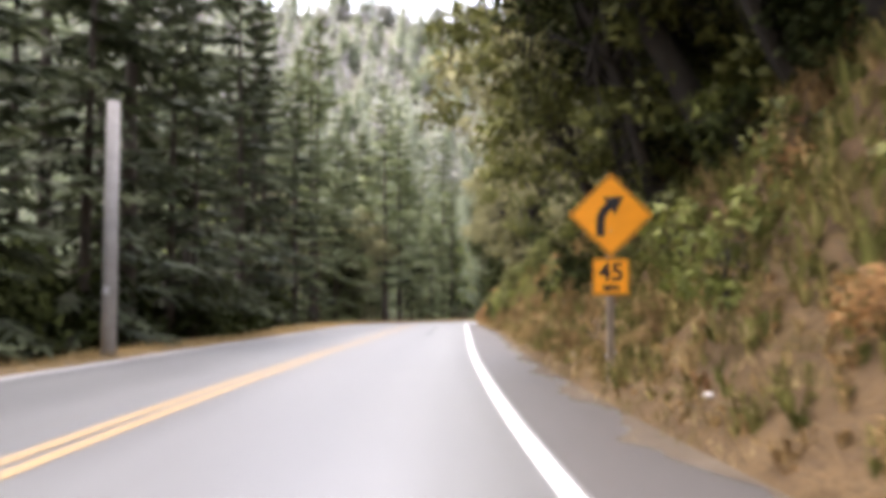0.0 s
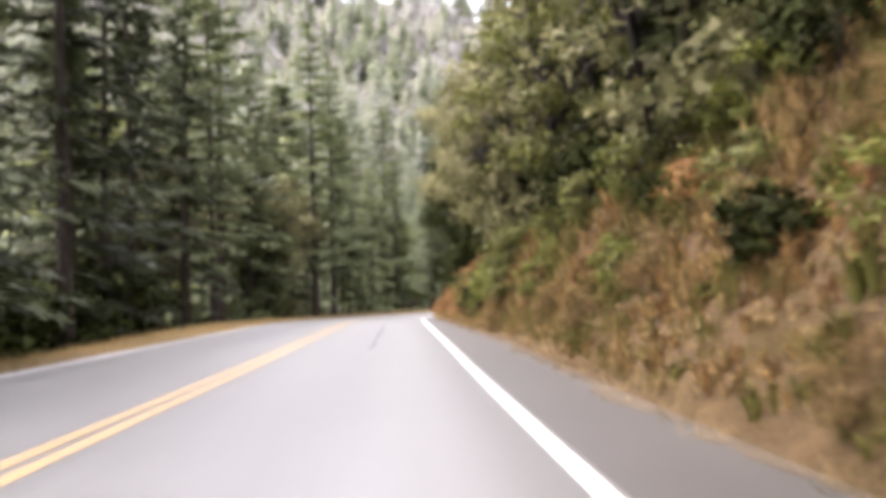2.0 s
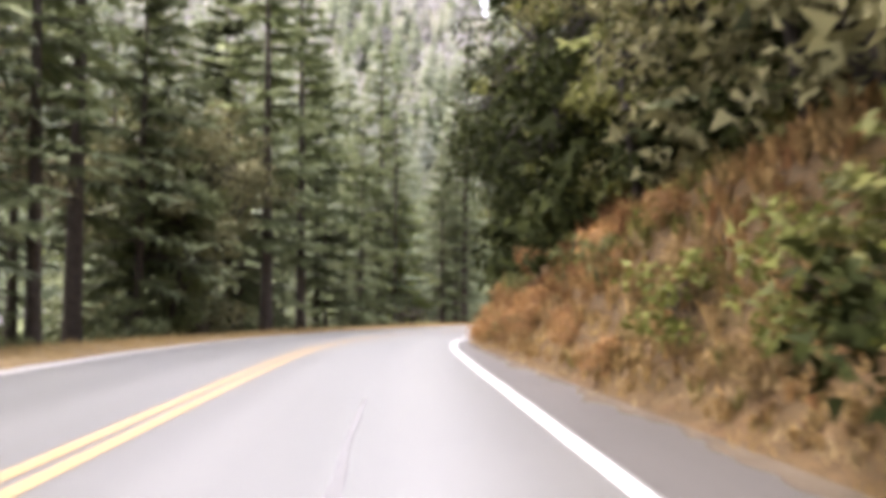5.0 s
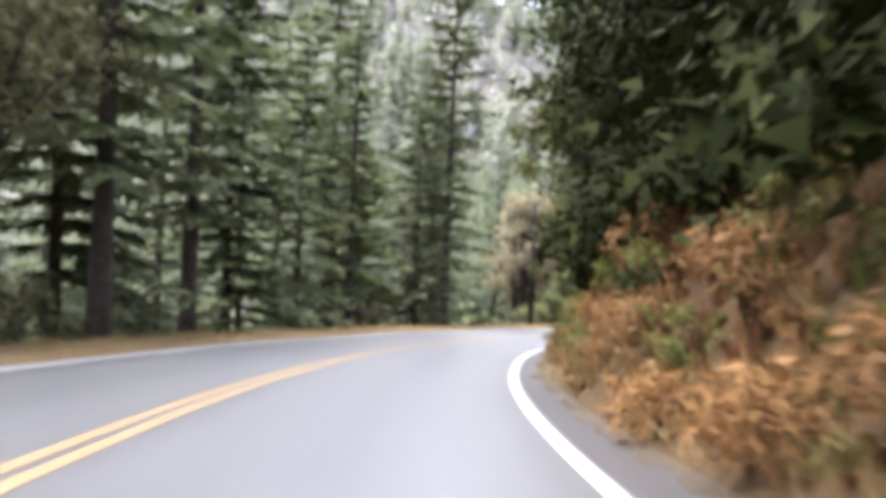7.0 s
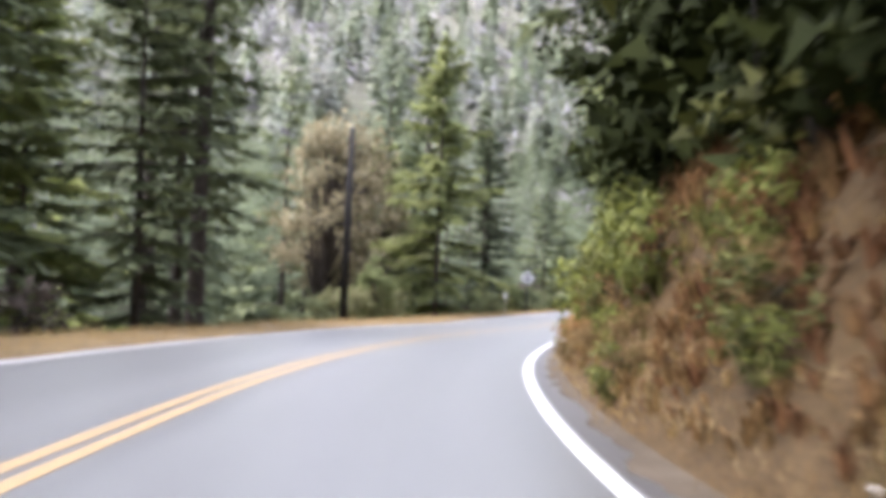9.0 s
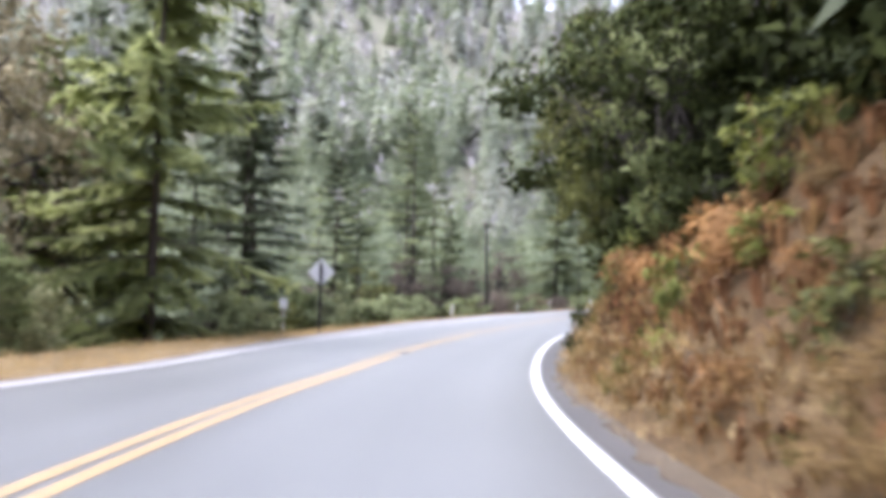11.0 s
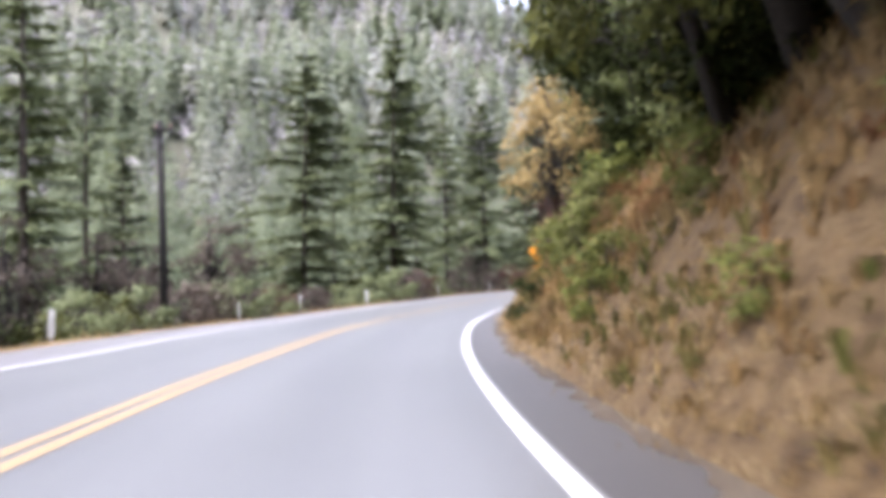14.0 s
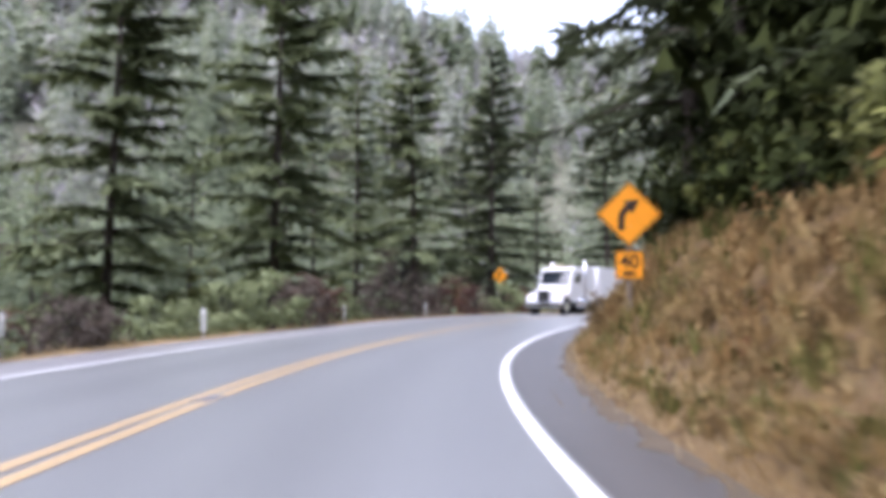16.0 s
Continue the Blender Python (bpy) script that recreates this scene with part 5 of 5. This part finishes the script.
def warning_sign(s, o, z_sign, speed, label, side=0.762, plate=0.46, turned=0.0, ground=None, plate_z=None):
    base = side_height(s, o) if ground is None else ground
    ob = empty("warning_sign", facing(s, o, base - 0.3, turned), label, "road sign", "warning signs along the road")
    cz = z_sign - base + 0.3
    top = cz + side * 0.5
    part("post", box(0.09, 0.09, top, 0, 0.05, top / 2, 0.008), POST_WOOD, ob, "square brown timber post")
    panel = part("panel", outline(rounded(side, side, 0.05, cz, 45), 0.004, 0.0), SIGN_YELLOW, ob, "amber diamond panel")
    part("border", ring(side - 0.03, side - 0.03, 0.045, 0.018, cz, 45, 0.0, -0.0065), SIGN_BLACK, panel)
    part("arrow", outline(curve_arrow(cz), 0.002, -0.005), SIGN_BLACK, panel, "black curved arrow")
    if speed:
        pz = plate_z - base + 0.3
        pl = part("speed_plate", outline(rounded(plate, plate, 0.03, pz), 0.004, 0.0), SIGN_YELLOW, ob, "amber advisory speed plate")
        part("border", ring(plate - 0.02, plate - 0.02, 0.025, 0.012, pz, 0, 0.0, -0.0065), SIGN_BLACK, pl)
        under("speed_figure", letters(speed, 0.31, 0, pz + 0.05, -0.0065), pl)
        under("word", letters("MPH", 0.1, 0, pz - 0.145, -0.0065), pl)
    for dz in (0.2, -0.2):
        part("bolt", rod((0, -0.004, cz + dz), (0, -0.012, cz + dz), 0.012, 0.012, 8), STEEL, ob)
    return ob


warning_sign(12.0, 5.10, 2.25, "45", "amber curve warning sign with 45 advisory plate", plate_z=1.48)
warning_sign(202.0, 5.70, 2.63, "40", "amber curve warning sign with 40 advisory plate", plate_z=1.79)
warning_sign(240.0, -8.0, 2.2, "", "small amber curve warning sign beyond the bend", ground=-0.5)

# the back of a sign for the other direction
back = empty("sign_seen_from_behind", facing(156.5, -5.22, -0.4), "bare aluminium back of a diamond road sign on a post", "road sign")
part("post", box(0.09, 0.09, 3.1, 0, -0.05, 1.55, 0.008), DARK_WOOD, back, "dark square timber post")
part("panel", outline(rounded(0.762, 0.762, 0.05, 2.75, 45), 0.004, 0.004), SIGN_BACK, back, "pale bare aluminium diamond")
for dz in (0.2, -0.2):
    part("bolt", rod((0, -0.096, 2.75 + dz), (0, -0.105, 2.75 + dz), 0.014, 0.014, 8), STEEL, back)

post = empty("marker_post", facing(156.0, -6.5, -0.35), "weathered grey post with a small plate on the verge", "post")
part("post", box(0.09, 0.06, 1.45, 0, 0, 0.72, 0.01), GREY_WOOD, post)
part("plate", outline(rounded(0.3, 0.38, 0.02, 1.5), 0.004, -0.03), SIGN_BACK, post, "small grey metal plate")


def delineator(s, o, tall, wide, lean=0.0):
    g = side_height(s, o)
    ob = empty("delineator", facing(s, o, g - 0.1) @ pose(0, 0, 0, 0, lean, 0), "slim white roadside marker post with reflector", "marker post", "white markers along the pavement edge")
    part("stake", box(0.05, 0.03, tall * 0.6, 0, 0.012, tall * 0.3, 0.004), STEEL, ob)
    part("panel", outline(rounded(wide, tall * 0.75, min(0.05, wide * 0.4), tall * 0.65), 0.006, -0.006), MARKER_WHITE, ob, "white plastic marker panel")
    part("reflector", outline(rounded(wide * 0.6, 0.09, 0.01, tall * 0.9), 0.003, -0.013), LAMP_GLASS, ob)
    return ob


for s, o, tall, wide, lean in ((182.5, -6.5, 0.95, 0.16, 2), (196.5, -6.0, 0.75, 0.07, -2), (203.5, -5.75, 0.95, 0.10, 1), (212.0, -5.45, 0.9, 0.16, -1), (222.0, -5.5, 0.8, 0.07, 2), (230.0, -6.0, 0.85, 0.09, -2)):
    delineator(s, o, tall, wide, lean)

# ---------------------------------------------------------------- poles
cut = empty("timber_pole", facing(21.0, -4.38, -0.4), "tall bare weathered grey timber pole on the verge", "pole")
part("pole", rod((0, 0, 0), (0.05, 0, 6.05), 0.17, 0.14, 16), GREY_WOOD, cut, smooth=True)
part("cap", rod((0.05, 0, 6.05), (0.05, 0, 6.08), 0.14, 0.12, 16), GREY_WOOD, cut)
part("tag", outline(rounded(0.12, 0.18, 0.01, 1.9), 0.002, -0.168), SIGN_BACK, cut, "small metal tag")

g0 = side_height(190.0, -6.35)
power = empty("utility_pole", facing(190.0, -6.35, g0 - 0.5) @ pose(0, 0, 0, 0, -1.5, 0), "dark creosoted utility pole with a short crossarm", "pole")
part("pole", rod((0, 0, 0), (0, 0, 7.35), 0.15, 0.11, 14), DARK_WOOD, power, smooth=True)
arm = part("crossarm", box(0.7, 0.09, 0.11, 0.15, -0.13, 7.0, 0.01), DARK_WOOD, power)
for x in (-0.1, 0.42):
    part("insulator", rod((x, -0.13, 7.05), (x, -0.13, 7.22), 0.05, 0.035, 10), PORCELAIN, arm, smooth=True)
for x in (0.4,):
    part("brace", rod((x, -0.13, 6.95), (0, -0.1, 6.6), 0.015, 0.015, 6), STEEL, arm)

bare_pole = empty("timber_pole", facing(137.0, -8.2, side_height(137.0, -8.2) - 0.6), "tall dark bare timber pole among the roadside trees", "pole")
part("pole", rod((0, 0, 0), (0.12, 0, 9.9), 0.2, 0.13, 14), DARK_WOOD, bare_pole, smooth=True)
part("cap", rod((0.12, 0, 9.9), (0.12, 0, 9.94), 0.13, 0.1, 14), GREY_WOOD, bare_pole)

# ---------------------------------------------------------------- the truck in the far lane


def wheel(x, y, r, w, parent, lab=""):
    tyre = part("wheel", rod((x - w / 2, y, r), (x + w / 2, y, r), r, r, 24), RUBBER, parent, lab)
    sx = w / 2 * (1 if x > 0 else -1)
    part("rim", rod((x + sx * 0.9, y, r), (x + sx * 1.05, y, r), r * 0.58, r * 0.5, 18), CHROME, tyre)
    return tyre


def prism(profile, x0, x1, bevel=0.0):
    """A side profile (y, z) drawn out from x0 to x1."""
    bm = bmesh.new()
    a = [bm.verts.new((x0, y, z)) for y, z in profile]
    c = [bm.verts.new((x1, y, z)) for y, z in profile]
    bm.faces.new(a)
    bm.faces.new(c[::-1])
    n = len(profile)
    for i in range(n):
        bm.faces.new((a[(i + 1) % n], a[i], c[i], c[(i + 1) % n]))
    bmesh.ops.recalc_face_normals(bm, faces=bm.faces)
    if bevel:
        bmesh.ops.bevel(bm, geom=list(bm.edges), offset=bevel, segments=2, affect="EDGES", profile=0.6)
    return bm


truck = empty("semi_truck", facing(234.5, -2.1, 0.0) @ Matrix.Scale(0.84, 4), "white long nosed semi truck hauling a white trailer", "truck")
part("bonnet", prism([(0.35, 0.75), (0.35, 1.55), (1.9, 1.85), (1.9, 0.75)], -0.62, 0.62, 0.1), TRUCK_WHITE, truck, smooth=True)
cab = part("cab", prism([(1.85, 0.8), (1.85, 1.85), (2.25, 2.75), (2.6, 2.95), (3.9, 3.05), (3.9, 0.8)], -1.08, 1.08, 0.08), TRUCK_WHITE, truck)
part("sleeper", prism([(3.92, 0.9), (3.92, 2.95), (4.5, 3.1), (5.5, 3.1), (5.5, 0.9)], -1.15, 1.15, 0.1), TRUCK_WHITE, truck)
part("windscreen", prism([(1.84, 1.9), (2.21, 2.7), (2.23, 2.69), (1.86, 1.89)], -0.95, 0.95), GLASS, cab)
for sx in (-1, 1):
    part("side_window", box(0.02, 0.95, 0.62, sx * 1.09, 3.0, 2.3, 0.008), GLASS, cab)
    fd = part("fender", prism([(0.35, 0.7), (0.45, 1.15), (0.9, 1.32), (1.5, 1.3), (1.85, 1.0), (1.8, 0.85), (1.4, 1.1), (0.95, 1.12), (0.65, 0.9), (0.6, 0.7)], sx * 0.6, sx * 1.18, 0.03), TRUCK_WHITE, truck)
    part("headlight", box(0.32, 0.06, 0.26, sx * 0.92, 0.4, 1.0, 0.03), LAMP_GLASS, fd)
    part("indicator", box(0.1, 0.05, 0.12, sx * 1.14, 0.5, 1.2, 0.02), AMBER_GLASS, fd)
    part("exhaust_stack", rod((sx * 1.12, 3.98, 1.0), (sx * 1.12, 3.98, 3.4), 0.07, 0.07, 12), CHROME, truck, smooth=True)
    mir = part("mirror", box(0.22, 0.1, 0.5, sx * 1.38, 2.1, 2.2, 0.03), CHROME, truck)
    part("mirror_arm", rod((sx * 1.08, 2.2, 2.4), (sx * 1.3, 2.12, 2.4), 0.015, 0.015, 6), CHROME, mir)
    wheel(sx * 0.98, 1.2, 0.5, 0.3, truck)
    part("fuel_tank", rod((sx * 0.95, 3.0, 0.75), (sx * 0.95, 4.6, 0.75), 0.32, 0.32, 18), CHROME, truck, smooth=True)
    for y in (6.4, 7.7, 16.4, 17.7):
        wheel(sx * 0.95, y, 0.5, 0.55, truck)
grille = part("grille", box(0.8, 0.05, 0.75, 0, 0.33, 1.12, 0.03), DARK_STEEL, truck, "dark radiator grille in a bright surround")
for k in range(7):
    part("bar", box(0.76, 0.02, 0.03, 0, 0.295, 0.82 + 0.1 * k), CHROME, grille)
part("bumper", box(2.4, 0.22, 0.36, 0, 0.25, 0.58, 0.06), CHROME, truck, "chrome front bumper")
part("sun_visor", box(1.9, 0.3, 0.04, 0, 2.2, 2.86, 0.01, turned=pose(0, 0, 0, 20)), TRUCK_WHITE, cab)
for x in (-0.7, -0.35, 0, 0.35, 0.7):
    part("roof_light", box(0.1, 0.12, 0.06, x, 2.75, 3.03, 0.02), AMBER_GLASS, cab)
part("horn", rod((0.45, 2.8, 3.1), (0.45, 3.3, 3.1), 0.06, 0.03, 10), CHROME, cab)
part("chassis", box(0.9, 14.0, 0.25, 0, 9.0, 0.85, 0.02), DARK_STEEL, truck)
trailer = part("trailer", box(2.5, 12.5, 2.0, 0, 12.3, 2.15, 0.05), TRUCK_WHITE, truck, "plain white trailer body")
for k in range(11):
    part("side_rib", box(2.53, 0.06, 1.9, 0, 6.6 + 1.13 * k, 2.15), TRUCK_WHITE, trailer)

# ---------------------------------------------------------------- small things on the shoulder


def stone(s, o, size, seed):
    r = random.Random(seed)
    bm = bmesh.new()
    bmesh.ops.create_icosphere(bm, subdivisions=2, radius=1.0)
    for v in bm.verts:
        v.co *= 1 + 0.22 * noise.noise(v.co * 1.3 + Vector((seed, 0, 0)))
    bmesh.ops.scale(bm, vec=(size * r.uniform(0.9, 1.5), size, size * r.uniform(0.5, 0.7)), verts=bm.verts)
    me = bpy.data.meshes.new("stone")
    bm.to_mesh(me)
    bm.free()
    me.materials.append(STONE)
    ob = new("stone", me)
    x, y, z = place(s, o, max(side_height(s, o), -0.02) + size * 0.25)
    ob.matrix_world = pose(x, y, z, 0, 0, r.uniform(0, 360))
    return tagged(ob, "pale loose stone at the foot of the bank", "stone", "loose stones by the road")


for k, (s, o, size) in enumerate(((13.0, 5.3, 0.085), (14.5, 5.2, 0.075), (16.0, 5.2, 0.055), (12.5, 5.55, 0.05), (8.0, 5.19, 0.06), (148.5, 4.3, 0.06), (149.5, 4.63, 0.07), (77.5, 4.6, 0.06), (99.0, 4.5, 0.04), (176.5, 4.8, 0.045), (34.0, 5.3, 0.04), (192.0, 4.7, 0.035))):
    stone(s, o, size, k)


def fallen_branch(s, d, length, label):
    """A bare broken branch lying on the bank, with two side twigs."""
    o = LANE + prof(s, TOE) + d
    a, b = Vector(place(s, o, side_height(s, o) + 0.08)), Vector(place(s + 0.25 * length, o + 0.75 * length, side_height(s + 0.25 * length, o + 0.75 * length) + 0.12))
    ob = empty("fallen_branch", Matrix.Translation(a), label, "branch")
    v = b - a
    side = v.cross(Vector((0, 0, 1))).normalized()
    part("stem", rod((0, 0, 0), v, 0.045, 0.025, 9), GREY_WOOD, ob, smooth=True)
    for u, k in ((0.45, 1), (0.7, -1)):
        part("twig", rod(v * u, v * (u + 0.22) + side * (0.25 * k) + Vector((0, 0, 0.08)), 0.014, 0.006, 6), GREY_WOOD, ob, smooth=True)
    return ob


fallen_branch(84.0, 1.15, 0.55, "pale bare broken branch lying on the bank")


def bare_sapling(s, d, tall, seed):
    """A leafless sapling: one stem and rising side twigs."""
    r = random.Random(seed)
    o = LANE + prof(s, TOE) + d
    x, y, z = place(s, o, side_height(s, o) - 0.1)
    ob = empty("bare_sapling", Matrix.Translation((x, y, z)), "thin leafless brown sapling growing on the bank", "sapling")
    top = Vector((r.uniform(-0.25, 0.25), r.uniform(-0.25, 0.25), tall))
    part("stem", rod((0, 0, 0), top, 0.016, 0.006, 6), BARE_BARK, ob, smooth=True)
    for k in range(7):
        p = top * r.uniform(0.3, 0.95)
        d2 = rand_dir(r)
        d2.z = abs(d2.z) + 0.5
        part("twig", rod(p, p + d2.normalized() * r.uniform(0.2, 0.5), 0.007, 0.003, 5), BARE_BARK, ob, smooth=True)
    return ob


for k, (s, d, tall) in enumerate(((94.5, 0.8, 1.4), (95.5, 1.2, 1.1), (109.0, 1.0, 1.2), (71.0, 1.3, 1.3), (130.0, 1.1, 1.0))):
    bare_sapling(s, d, tall, 300 + k)
